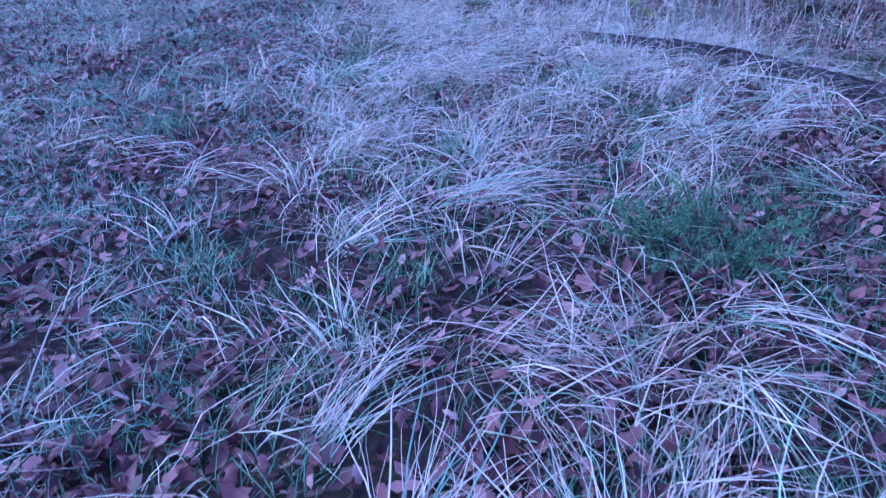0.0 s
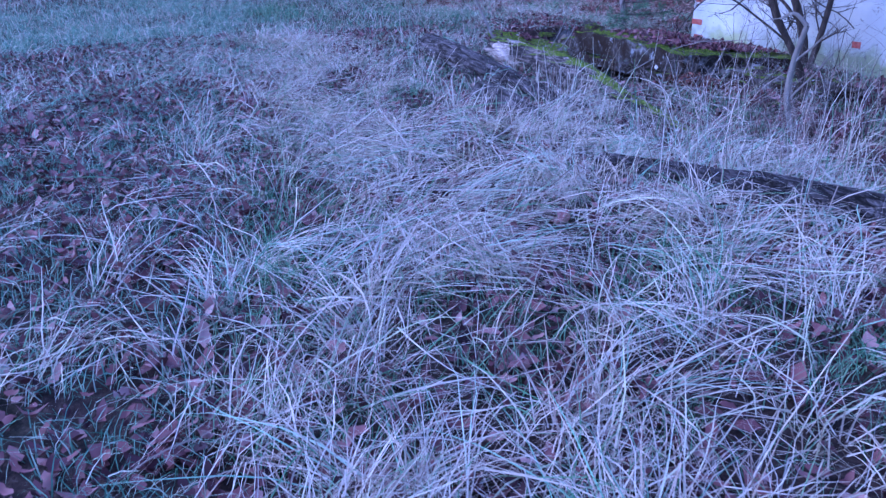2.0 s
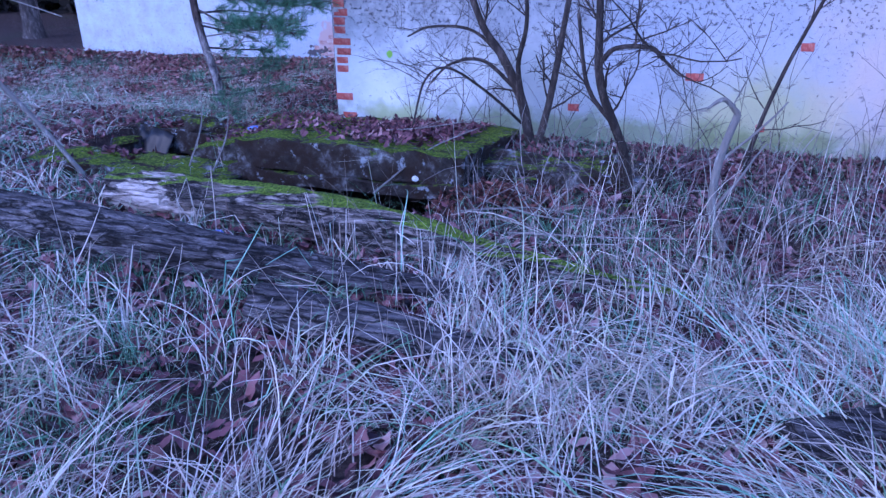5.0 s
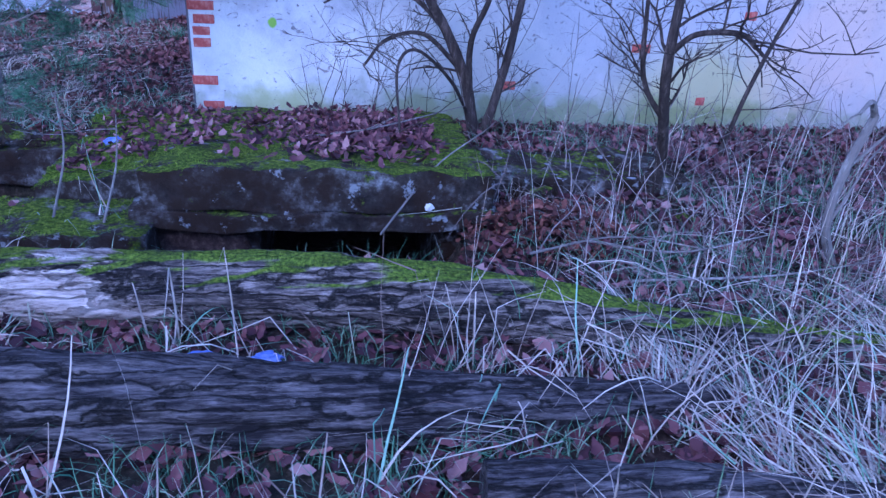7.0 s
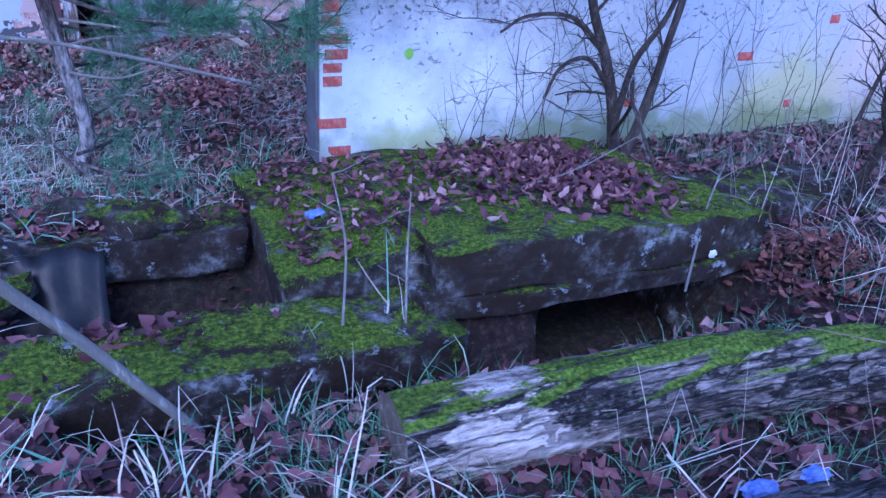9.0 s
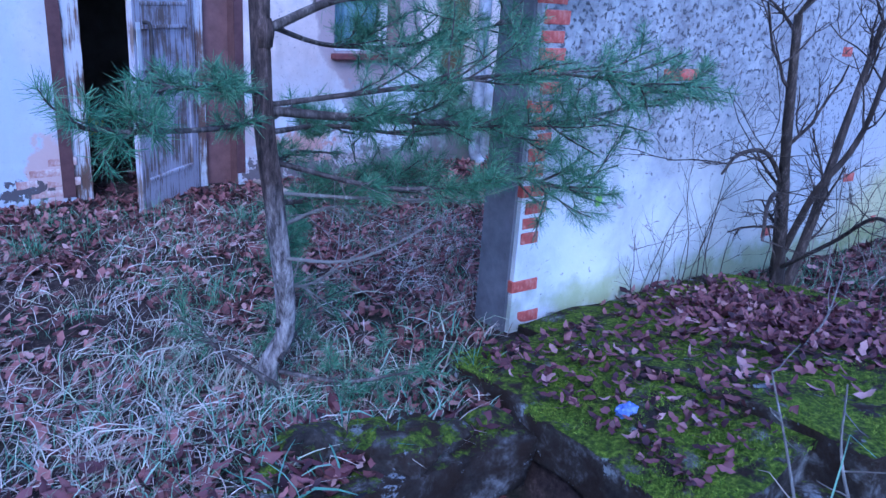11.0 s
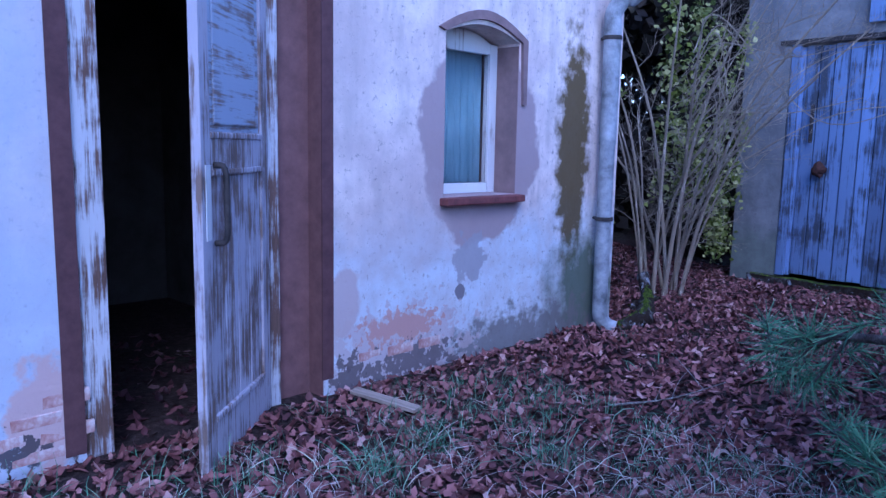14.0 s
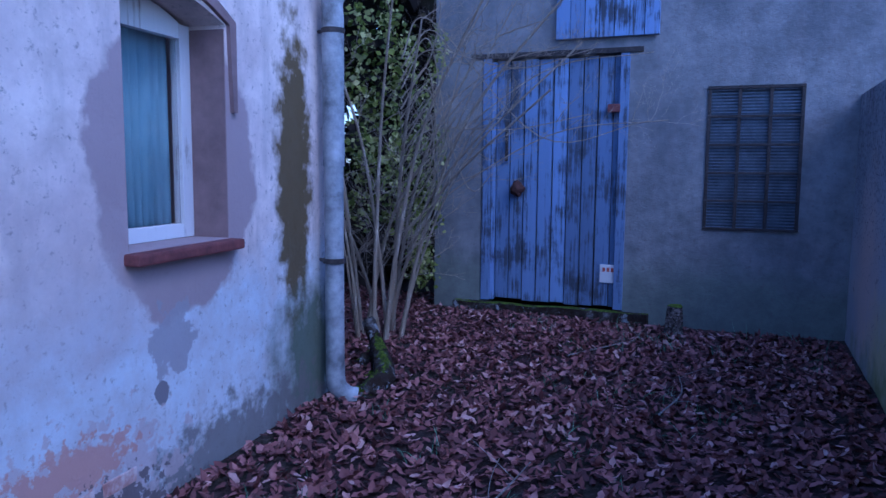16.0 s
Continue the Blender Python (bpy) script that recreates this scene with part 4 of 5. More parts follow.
log([(5.75, -1.05, 0.1), (6.3, -0.8, 0.12), (6.9, -0.45, 0.12), (7.6, -0.15, 0.1), (8.4, 0.15, 0.08)], [0.13, 0.15, 0.15, 0.14, 0.1], "dark_log", "dark log lying in dry grass", 12, "dark_log")

# ---- trees and shrubs ----
def grow(tv, tf, start, direction, length, r, depth, rng, bend=0.25, up=0.15, kids=3, tips=None, seg=6):
    """A limb with side twigs, appended to the lists."""
    n = max(4, int(length / 0.09))
    p, d = Vector(start), Vector(direction).normalized()
    pts = [p.copy()]
    for i in range(n):
        d = (d + Vector((rng.uniform(-1, 1), rng.uniform(-1, 1), rng.uniform(-1, 1))) * bend * 0.5 + Vector((0, 0, up * 0.15))).normalized()
        p = p + d * (length / n)
        pts.append(p.copy())
    tube(tv, tf, pts, fade(r, r * 0.45, n + 1), seg, caps=False)
    if tips is not None and depth <= 1:
        tips.append(pts)
    if depth > 0:
        for k in range(kids):
            i = rng.randrange(n // 4, n)
            a = (pts[i + 1] - pts[i]).normalized()
            s = Vector((rng.uniform(-1, 1), rng.uniform(-1, 1), rng.uniform(-0.4, 0.8))).normalized()
            grow(tv, tf, pts[i], a * 0.7 + s, length * rng.uniform(0.35, 0.6), r * 0.5, depth - 1, rng, bend, up, kids, tips, max(4, seg - 1))


def fill_mesh(name, verts, faces_per, sizes, mat, parent=None, label=""):
    """A mesh from numpy arrays: verts (n, 3), faces (m, k) of one size."""
    me = bpy.data.meshes.new(name)
    m, k = faces_per.shape
    me.vertices.add(len(verts))
    me.vertices.foreach_set("co", np.asarray(verts, dtype=np.float32).ravel())
    me.loops.add(m * k)
    me.loops.foreach_set("vertex_index", faces_per.astype(np.int32).ravel())
    me.polygons.add(m)
    me.polygons.foreach_set("loop_start", np.arange(0, m * k, k, dtype=np.int32))
    me.update(calc_edges=True)
    me.validate()
    me.materials.append(mat)
    ob = new(name, me)
    if parent is not None:
        ob.parent = parent
    if label:
        tagged(ob, label)
    return ob


RNG = np.random.default_rng(11)


def needles(name, tips, per, length, mat, parent, origin, width=0.0016, spread=0.9):
    """Needle blades set round the last stretch of every twig."""
    base, dirs = [], []
    for pts in tips:
        for a, b in zip(pts[len(pts) // 4:-1], pts[len(pts) // 4 + 1:]):
            for _ in range(per):
                t = RNG.random()
                base.append(a.lerp(b, t) - origin)
                d = (b - a).normalized() * RNG.uniform(0.5, 1.1) + Vector(RNG.normal(0, 1, 3)).normalized() * spread
                dirs.append(d.normalized())
    base, dirs = np.array(base), np.array(dirs)
    n = len(base)
    L = length * RNG.uniform(0.7, 1.2, (n, 1))
    side = np.cross(dirs, RNG.normal(0, 1, (n, 3)))
    side /= np.linalg.norm(side, axis=1, keepdims=True)
    tip = base + dirs * L - np.array([0, 0, 1]) * L * 0.08
    v = np.stack([base - side * width, base + side * width, tip + side * width * 0.6, tip - side * width * 0.6], 1).reshape(-1, 3)
    return fill_mesh(name, v, np.arange(4 * n).reshape(n, 4), None, mat, parent)


def pine():
    rng = random.Random(21)
    o = Vector((0.74, 3.24, -0.02))
    top = thing("pine_tree", Matrix.Translation(o), "young pine with scaly grey bark and long green needles", "tree")
    tv, tf = [], []
    trunk = spline([(0.76, 3.28, -0.08), (0.74, 3.24, 0.12), (0.79, 3.17, 0.33), (0.72, 3.10, 0.80), (0.67, 3.10, 1.27), (0.67, 3.12, 1.86), (0.70, 3.16, 2.81), (0.67, 3.16, 3.99)], 6)
    tube(tv, tf, [p - o for p in trunk], list(np.interp(np.linspace(0, 1, len(trunk)), [0, 0.1, 1], [0.056, 0.043, 0.03])), 14, 0.12, 3, caps=False)
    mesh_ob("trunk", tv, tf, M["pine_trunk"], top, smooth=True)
    for z in (1.5,):
        kv, kf = [], []
        tube(kv, kf, [Vector((0.672, 3.1, z - 0.05)) - o, Vector((0.672, 3.1, z)) - o, Vector((0.672, 3.1, z + 0.05)) - o], [0.036, 0.043, 0.036], 12, 0.3, z)
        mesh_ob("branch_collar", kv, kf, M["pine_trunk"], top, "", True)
    limbs = [
        [(0.68, 3.10, 1.51), (1.03, 3.08, 1.65), (1.68, 3.04, 1.76), (2.44, 2.98, 1.96)],
        [(0.68, 3.10, 1.23), (1.14, 2.98, 1.20), (1.85, 2.86, 1.18), (2.68, 2.77, 1.32)],
        [(0.70, 3.10, 1.15), (1.03, 3.28, 1.13), (1.56, 3.34, 1.06), (2.09, 3.31, 1.13)],
        [(0.67, 3.10, 1.80), (1.03, 3.34, 1.92), (1.50, 3.45, 2.10)],
        [(0.67, 3.10, 1.86), (0.79, 3.57, 1.98), (0.91, 3.93, 2.16)],
        [(0.67, 3.10, 2.33), (1.14, 2.98, 2.51), (1.85, 2.86, 2.69)],
        [(0.67, 3.10, 2.45), (0.32, 3.22, 2.57), (-0.27, 3.34, 2.75)],
        [(0.70, 3.10, 0.89), (0.97, 3.28, 0.82), (1.44, 3.34, 0.86)],
        [(0.70, 3.10, 1.25), (1.14, 2.86, 1.34), (1.62, 2.69, 1.41), (2.15, 2.57, 1.37)],
        [(0.68, 3.10, 1.53), (1.03, 3.28, 1.45), (1.50, 3.36, 1.46), (1.97, 3.34, 1.57)],
        [(0.70, 3.10, 1.04), (1.14, 2.92, 0.94), (1.62, 2.77, 0.98), (1.97, 2.69, 0.89)],
        [(0.73, 3.10, 0.16), (0.97, 2.92, 0.14), (1.24, 2.77, 0.21)],
        [(0.73, 3.10, 0.21), (0.91, 3.34, 0.19), (1.14, 3.57, 0.23)],
        [(0.73, 3.10, 0.09), (0.61, 3.39, 0.14), (0.50, 3.69, 0.21)],
    ]
    limbs += [[(0.70, 3.1, 1.2), (0.9, 3.35, 1.2), (1.08, 3.58, 1.15), (1.2, 3.76, 1.08)], [(0.7, 3.12, 1.0), (0.92, 3.4, 1.0), (1.15, 3.6, 0.95)]]
    near = [[(0.66, 3.08, 1.2), (0.42, 2.84, 1.22), (0.12, 2.67, 1.25), (-0.05, 2.63, 1.28)], [(0.66, 3.08, 1.3), (0.45, 2.86, 1.34), (0.24, 2.73, 1.36)]]
    low = [[(0.71, 3.10, 0.68), (0.93, 3.42, 0.62), (1.09, 3.76, 0.58)], [(0.73, 3.12, 0.36), (0.93, 3.5, 0.36), (1.08, 3.88, 0.42)]]
    for i, ctrl in enumerate(limbs + near + low):
        pts = spline(ctrl, 7)
        bv, bf, tips = [], [], []
        big = i in (0, 1)
        tube(bv, bf, [p - o for p in pts], fade(0.019 if big else 0.011, 0.005, len(pts)), 7, 0.1, i, caps=False)
        tips.append(pts[len(pts) // 2:])
        open_limb = pts[-1].y > 3.55 and 0.9 < pts[-1].z < 1.1
        for k in range(5 if pts[-1].z < 0.3 else 7 if open_limb else 40 if big else 26 if pts[-1].x > 1.1 else 14):
            j = rng.randrange(len(pts) // 5, len(pts))
            s = Vector((rng.uniform(-1, 1), rng.uniform(-1, 1), rng.uniform(-0.5, 0.6)))
            d = (pts[min(j + 1, len(pts) - 1)] - pts[j - 1]).normalized() * 0.8 + s * 0.8
            sub = []
            grow(bv, bf, pts[j], d, rng.uniform(0.07, 0.15) if i >= len(limbs) or open_limb else rng.uniform(0.16, 0.34), 0.005, 1, rng, 0.3, 0.25, 2, sub, 4)
            tips += sub
        bv = bv[:len(pts) * 7] + [q - o for q in bv[len(pts) * 7:]]
        br = mesh_ob("branch", bv, bf, M["pine_bark"], top, smooth=True)
        needles("needles", tips, 12 if open_limb else 27 if pts[-1].x > 1.1 else 15, 0.056, M["needle"], br, o, 0.001)
    # bare dead limbs low on the trunk
    for ctrl in ([(0.70, 3.10, 0.92), (1.14, 3.04, 0.87), (1.56, 3.00, 0.84), (1.85, 2.98, 0.89)], [(0.71, 3.10, 0.66), (0.97, 3.00, 0.64), (1.20, 2.92, 0.73), (1.38, 2.86, 0.86)],
                 [(0.72, 3.10, 0.56), (0.91, 3.22, 0.47), (1.20, 3.34, 0.52)], [(0.72, 3.10, 0.78), (1.03, 3.22, 0.80), (1.38, 3.28, 0.68)]):
        bv, bf = [], []
        pts = spline(ctrl, 6)
        tube(bv, bf, [p - o for p in pts], fade(0.009, 0.003, len(pts)), 6, caps=False)
        m = len(bv)
        for k in range(14):
            j = rng.randrange(2, len(pts))
            grow(bv, bf, pts[j], Vector((rng.uniform(-0.3, 1), rng.uniform(-0.8, 0.8), rng.uniform(-0.7, 0.6))), rng.uniform(0.12, 0.35), 0.0028, 1, rng, 0.5, 0, 2, None, 4)
        mesh_ob("dead_branch", bv[:m] + [q - o for q in bv[m:]], bf, M["pale_bark"], top, "bare grey dead branch", True)


pine()


def shrub(name, at, stems, mat, label, seed, depth=2, kids=3, bend=0.25, leaf=None):
    rng = random.Random(seed)
    o = Vector(at)
    top = thing(name, Matrix.Translation(o), label, "shrub")
    for ctrl, r0, r1 in stems:
        v, f = [], []
        pts = spline(ctrl, 7)
        tube(v, f, pts, fade(r0, r1, len(pts)), 9, 0.14, seed, caps=False)
        for k in range(kids * 2):
            j = rng.randrange(len(pts) // 4, len(pts))
            d = (pts[min(j + 1, len(pts) - 1)] - pts[j - 1]).normalized()
            grow(v, f, pts[j], d * 0.5 + Vector((rng.uniform(-1, 1), rng.uniform(-0.8, 0.5), rng.uniform(-0.2, 0.8))), rng.uniform(0.25, 0.6), r1 * 0.5, depth - 1, rng, bend, 0.2, kids)
        mesh_ob("stem", [q - o for q in v], f, M[mat], top, smooth=True)
    return top


shrub("bare_shrub", (4.08, 2.9, 0.03), [
    ([(4.06, 2.9, 0.0), (3.96, 2.9, 0.4), (3.8, 2.86, 0.75), (3.62, 2.8, 1.05), (3.4, 2.75, 1.7)], 0.048, 0.022),
    ([(4.12, 2.88, 0.0), (4.22, 2.86, 0.45), (4.3, 2.84, 1.0), (4.4, 2.8, 1.7)], 0.036, 0.018),
    ([(4.0, 2.88, 0.3), (3.96, 2.75, 0.7), (4.05, 2.6, 1.1), (4.0, 2.5, 1.8)], 0.024, 0.012),
    ([(3.9, 2.88, 0.5), (3.65, 2.8, 0.72), (3.4, 2.7, 0.7), (3.25, 2.6, 0.55)], 0.018, 0.008),
    ([(3.84, 2.86, 0.7), (3.55, 2.85, 0.95), (3.2, 2.8, 0.98), (3.0, 2.75, 0.9)], 0.016, 0.007),
    ([(3.98, 2.86, 0.2), (3.8, 2.5, 0.5), (3.55, 2.2, 0.75), (3.42, 2.0, 0.7), (3.42, 1.7, 0.42)], 0.013, 0.007),
], "shrub_bark", "leafless shrub with crooked brown stems by the white wall", 31, 3, 4, 0.5)
shrub("bare_shrub", (4.98, 1.78, 0.05), [
    ([(5.0, 1.8, 0.0), (4.93, 1.68, 0.35), (4.77, 1.48, 0.82), (4.74, 1.43, 1.2), (4.72, 1.4, 1.9)], 0.036, 0.019),
    ([(4.86, 1.58, 0.55), (4.68, 1.55, 0.8), (4.6, 1.5, 1.25)], 0.018, 0.01),
    ([(4.75, 1.45, 0.95), (4.85, 1.4, 1.06), (5.05, 1.35, 1.08), (5.14, 1.33, 1.02)], 0.017, 0.013),
], "shrub_bark", "leafless shrub with a thick grey stem by the white wall", 33, 3, 4, 0.5)
shrub("bare_shrub", (5.9, 2.4, 0.05), [
    ([(5.75, 2.5, 0.0), (5.85, 2.5, 0.5), (6.0, 2.5, 1.0), (6.3, 2.5, 1.8)], 0.018, 0.01),
], "shrub_bark", "thin leaning leafless stem by the white wall", 34, 2, 3, 0.5)
sapling = shrub("elder_sapling", (1.05, 0.95, 0.05), [
    ([(1.1, 0.96, 0.0), (0.85, 0.85, 0.45), (0.6, 0.73, 0.88), (0.475, 0.7, 1.19), (0.55, 0.72, 1.32), (0.58, 0.72, 1.44)], 0.018, 0.018),
    ([(0.58, 0.72, 1.43), (0.49, 0.72, 1.53), (0.38, 0.72, 1.62), (0.3, 0.74, 1.7), (0.1, 0.82, 2.1)], 0.016, 0.009),
    ([(0.55, 0.72, 1.48), (0.535, 0.72, 1.54), (0.51, 0.72, 1.6), (0.44, 0.74, 1.7), (0.4, 0.8, 2.2)], 0.011, 0.007),
    ([(0.58, 0.72, 1.42), (0.73, 0.72, 1.44), (0.92, 0.72, 1.48), (1.01, 0.72, 1.53), (1.25, 0.74, 1.75), (1.5, 0.8, 2.1)], 0.015, 0.008),
    ([(0.56, 0.72, 1.36), (0.65, 0.72, 1.365), (0.82, 0.74, 1.35), (1.0, 0.76, 1.31), (1.3, 0.8, 1.22)], 0.006, 0.004),
    ([(0.475, 0.7, 1.24), (0.44, 0.72, 1.25), (0.35, 0.72, 1.25), (0.26, 0.72, 1.23), (0.265, 0.72, 1.19)], 0.007, 0.007),
], "pale_bark", "leaning bare sapling with pale lichened bark", 36, 1, 0)
for ctrl, r0, r1 in (([(0.485, 0.71, 1.16), (0.44, 0.72, 1.135), (0.34, 0.72, 1.13), (0.27, 0.72, 1.175)], 0.005, 0.006),
                     ([(0.42, 0.72, 1.14), (0.33, 0.72, 1.165), (0.23, 0.72, 1.19), (0.08, 0.72, 1.23), (0.0, 0.72, 1.27), (-0.025, 0.72, 1.33), (-0.06, 0.73, 1.365)], 0.003, 0.0075)):
    tv, tf = [], []
    tp = spline(ctrl, 9)
    tube(tv, tf, tp, [q * (1 + 0.35 * math.sin(2.1 * i) * math.sin(0.9 * i)) for i, q in enumerate(fade(r0, r1, len(tp)))], 10, 0.9, 4.0)
    for side in (-1, 1):
        tube(tv, tf, [tp[-1], tp[-1] + Vector((-0.012, 0, 0.03)) + Vector((0.014 * side, 0, 0))], [0.006, 0.003], 6)
    mesh_ob("lichened_branch", [q - Vector((1.05, 0.95, 0.05)) for q in tv], tf, M["lichen_bark"], sapling, "branch crusted with pale blue-green lichen", True)
shrub("broken_stump_stem", (5.6, 0.85, 0.05), [
    ([(5.62, 0.9, 0.0), (5.5, 0.9, 0.25), (5.5, 0.9, 0.55), (5.56, 0.9, 0.82)], 0.025, 0.02),
    ([(5.56, 0.9, 0.82), (5.48, 0.85, 0.9), (5.4, 0.8, 0.86)], 0.018, 0.008),
], "pale_bark", "broken grey upright branch standing in tall grass", 37, 1, 1)


def yard_shrub():
    rng = random.Random(44)
    stems = []
    for i in range(15):
        a = rng.uniform(0, 6.28)
        bx, by = 6.15 + 0.2 * math.cos(a), 7.28 + 0.18 * math.sin(a)
        lean = Vector((rng.uniform(-0.8, 0.8), rng.uniform(-1.5, 0.9), 0))
        h = rng.uniform(1.8, 3.4)
        stems.append(([(bx, by, -0.02), (bx + lean.x * 0.15, by + lean.y * 0.15, h * 0.3), (bx + lean.x * 0.45, by + lean.y * 0.45, h * 0.65), (bx + lean.x * 1.1, by + lean.y * 1.1, h)],
                      rng.uniform(0.01, 0.028), 0.007))
    for k in range(22):
        y1, z1 = rng.uniform(4.9, 6.9), rng.uniform(1.3, 3.3)
        stems.append(([(6.1, 7.05, 0.7 + 0.08 * k), (6.1, 6.8, 1.0 + 0.08 * k), (6.1, (6.7 + y1) / 2, z1 - 0.1), (6.0, y1, z1)], 0.007, 0.003))
    shrub("bare_hazel", (6.15, 7.3, 0.0), stems, "sunlit_hazel_bark", "many-stemmed leafless hazel beside the house corner", 45, 3, 4, 0.7)


yard_shrub()


def tree_trunk(at, h, r, lean, mat, label, seed):
    rng = random.Random(seed)
    o = Vector((at[0], at[1], ground_z(*at) - 0.08))
    top = thing("tree", Matrix.Translation(o), label, "tree")
    v, f = [], []
    pts = spline([(0, 0, 0), (lean * 0.2, 0.02, h * 0.3), (lean * 0.5, 0, h * 0.6), (lean, 0.03, h)], 8)
    rad = fade(r, r * 0.5, len(pts))
    rad[0] *= 1.4
    tube(v, f, pts, rad, 12, 0.15, seed, caps=False)
    mesh_ob("trunk", v, f, M[mat], top, smooth=True)
    cv, cf = [], []
    for k in range(14):
        j = rng.randrange(len(pts) // 2, len(pts))
        grow(cv, cf, pts[j], Vector((rng.uniform(-1, 1), rng.uniform(-1, 1), rng.uniform(0.1, 0.9))), rng.uniform(1.0, 2.4), r * 0.3, 2, rng, 0.3, 0.2, 3)
    mesh_ob("crown", cv, cf, M[mat], top, "bare winter crown", True)
    return top


tree_trunk((-3.55, 4.15), 7, 0.07, 0.3, "pale_bark", "slim pale tree trunk near the house", 51)
tree_trunk((-8.9, 3.6), 9, 0.14, 0.2, "pine_bark", "dark tree trunk at the wood edge", 52)
tree_trunk((-8.6, 1.1), 8, 0.07, -0.4, "pine_bark", "thin dark trunk at the wood edge", 53)
tree_trunk((-5.3, 6.9), 8, 0.15, 0.1, "pine_bark", "dark tree trunk beside the house end", 54)
tree_trunk((-11.5, -2.5), 9, 0.16, 0.2, "pine_bark", "dark tree trunk at the wood edge", 55)
tree_trunk((-12.5, 6.0), 9, 0.18, -0.2, "pine_bark", "dark tree trunk at the wood edge", 56)
pv, pf = [], []
tube(pv, pf, [(-3.5, 4.1, 0.12), (-4.1, 4.6, 1.0), (-5.0, 5.3, 2.2)], [0.02, 0.02, 0.015], 8)
tagged(mesh_ob("leaning_pole", pv, pf, M["pale_bark"], smooth=True), "pale pole leaning beside a slim trunk", "pole")


def foliage(name, boxes_of, count, size, mat, label, category, squash=1.0):
    """A thicket of small leaf blades gathered in clumps."""
    ctr = []
    for (x0, y0, z0, x1, y1, z1) in boxes_of:
        k = 40
        c = np.stack([RNG.uniform(x0, x1, k), RNG.uniform(y0, y1, k), z0 + (z1 - z0) * RNG.random(k) ** 1.3], 1)
        for _ in range(count // (k * len(boxes_of))):
            ctr.append(c + RNG.normal(0, 0.16 * squash, c.shape) * np.array([max(0.6, (x1 - x0) * 0.35), max(0.6, (y1 - y0) * 0.35), 1.6]))
    p = np.concatenate(ctr)
    n = len(p)
    d = RNG.normal(0, 1, (n, 3))
    d /= np.linalg.norm(d, axis=1, keepdims=True)
    s = np.cross(d, RNG.normal(0, 1, (n, 3)))
    s /= np.linalg.norm(s, axis=1, keepdims=True)
    L = size * RNG.uniform(0.5, 1.3, (n, 1))
    v = np.stack([p, p + d * L * 0.5 + s * L * 0.4, p + d * L, p + d * L * 0.5 - s * L * 0.4], 1).reshape(-1, 3)
    ob = fill_mesh(name, v, np.arange(4 * n).reshape(n, 4), None, M[mat])
    return tagged(ob, label, category, kind="stuff")


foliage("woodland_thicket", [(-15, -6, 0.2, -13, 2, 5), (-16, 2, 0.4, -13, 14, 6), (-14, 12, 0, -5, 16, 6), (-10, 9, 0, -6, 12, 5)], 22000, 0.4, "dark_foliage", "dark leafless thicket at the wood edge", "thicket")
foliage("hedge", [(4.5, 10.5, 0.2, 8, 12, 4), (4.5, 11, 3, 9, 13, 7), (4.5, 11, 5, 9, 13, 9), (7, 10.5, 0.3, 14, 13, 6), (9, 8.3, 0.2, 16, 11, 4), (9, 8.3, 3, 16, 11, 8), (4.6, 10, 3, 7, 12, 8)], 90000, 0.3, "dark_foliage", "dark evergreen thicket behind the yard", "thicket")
foliage("ivy", [(6.6, 8.6, 0.2, 7.1, 9.2, 4.4), (7.3, 7.7, 0.8, 7.75, 8.3, 3.4)], 2600, 0.075, "ivy", "ivy climbing beside the barn, sunlight put into its yellow-green", "ivy", 0.6)
foliage("ivy", [(7.3, 7.3, 1.0, 7.72, 7.75, 2.8), (7.35, 7.45, 0.4, 7.75, 7.6, 1.6)], 2000, 0.06, "ivy", "ivy spreading over the barn corner", "ivy", 0.35)

# ---- ground cover ----
def heights(x, y):
    return np.array([ground_z(a, b) for a, b in zip(x, y)])


def fbm(x, y, s, seed):
    return np.array([noise.fractal(Vector((a * s + seed, b * s, seed)), 0.6, 2.0, 3) for a, b in zip(x, y)])


def blocked(x, y):
    """Where no grass roots: walls, slabs, pit, logs."""
    b = (y > 3.15) & (y < 3.6) & (x > 2.0)
    b |= (x > 1.5) & (x < 3.8) & (y > 1.36) & (y < 3.25)
    b |= (x > 0.3) & (x < 3.8) & (y > 0.95) & (y < 2.5)
    b |= y > 6.42 + 0.084 * x
    b |= (x > 7.6) & (y > 1.5)
    return b


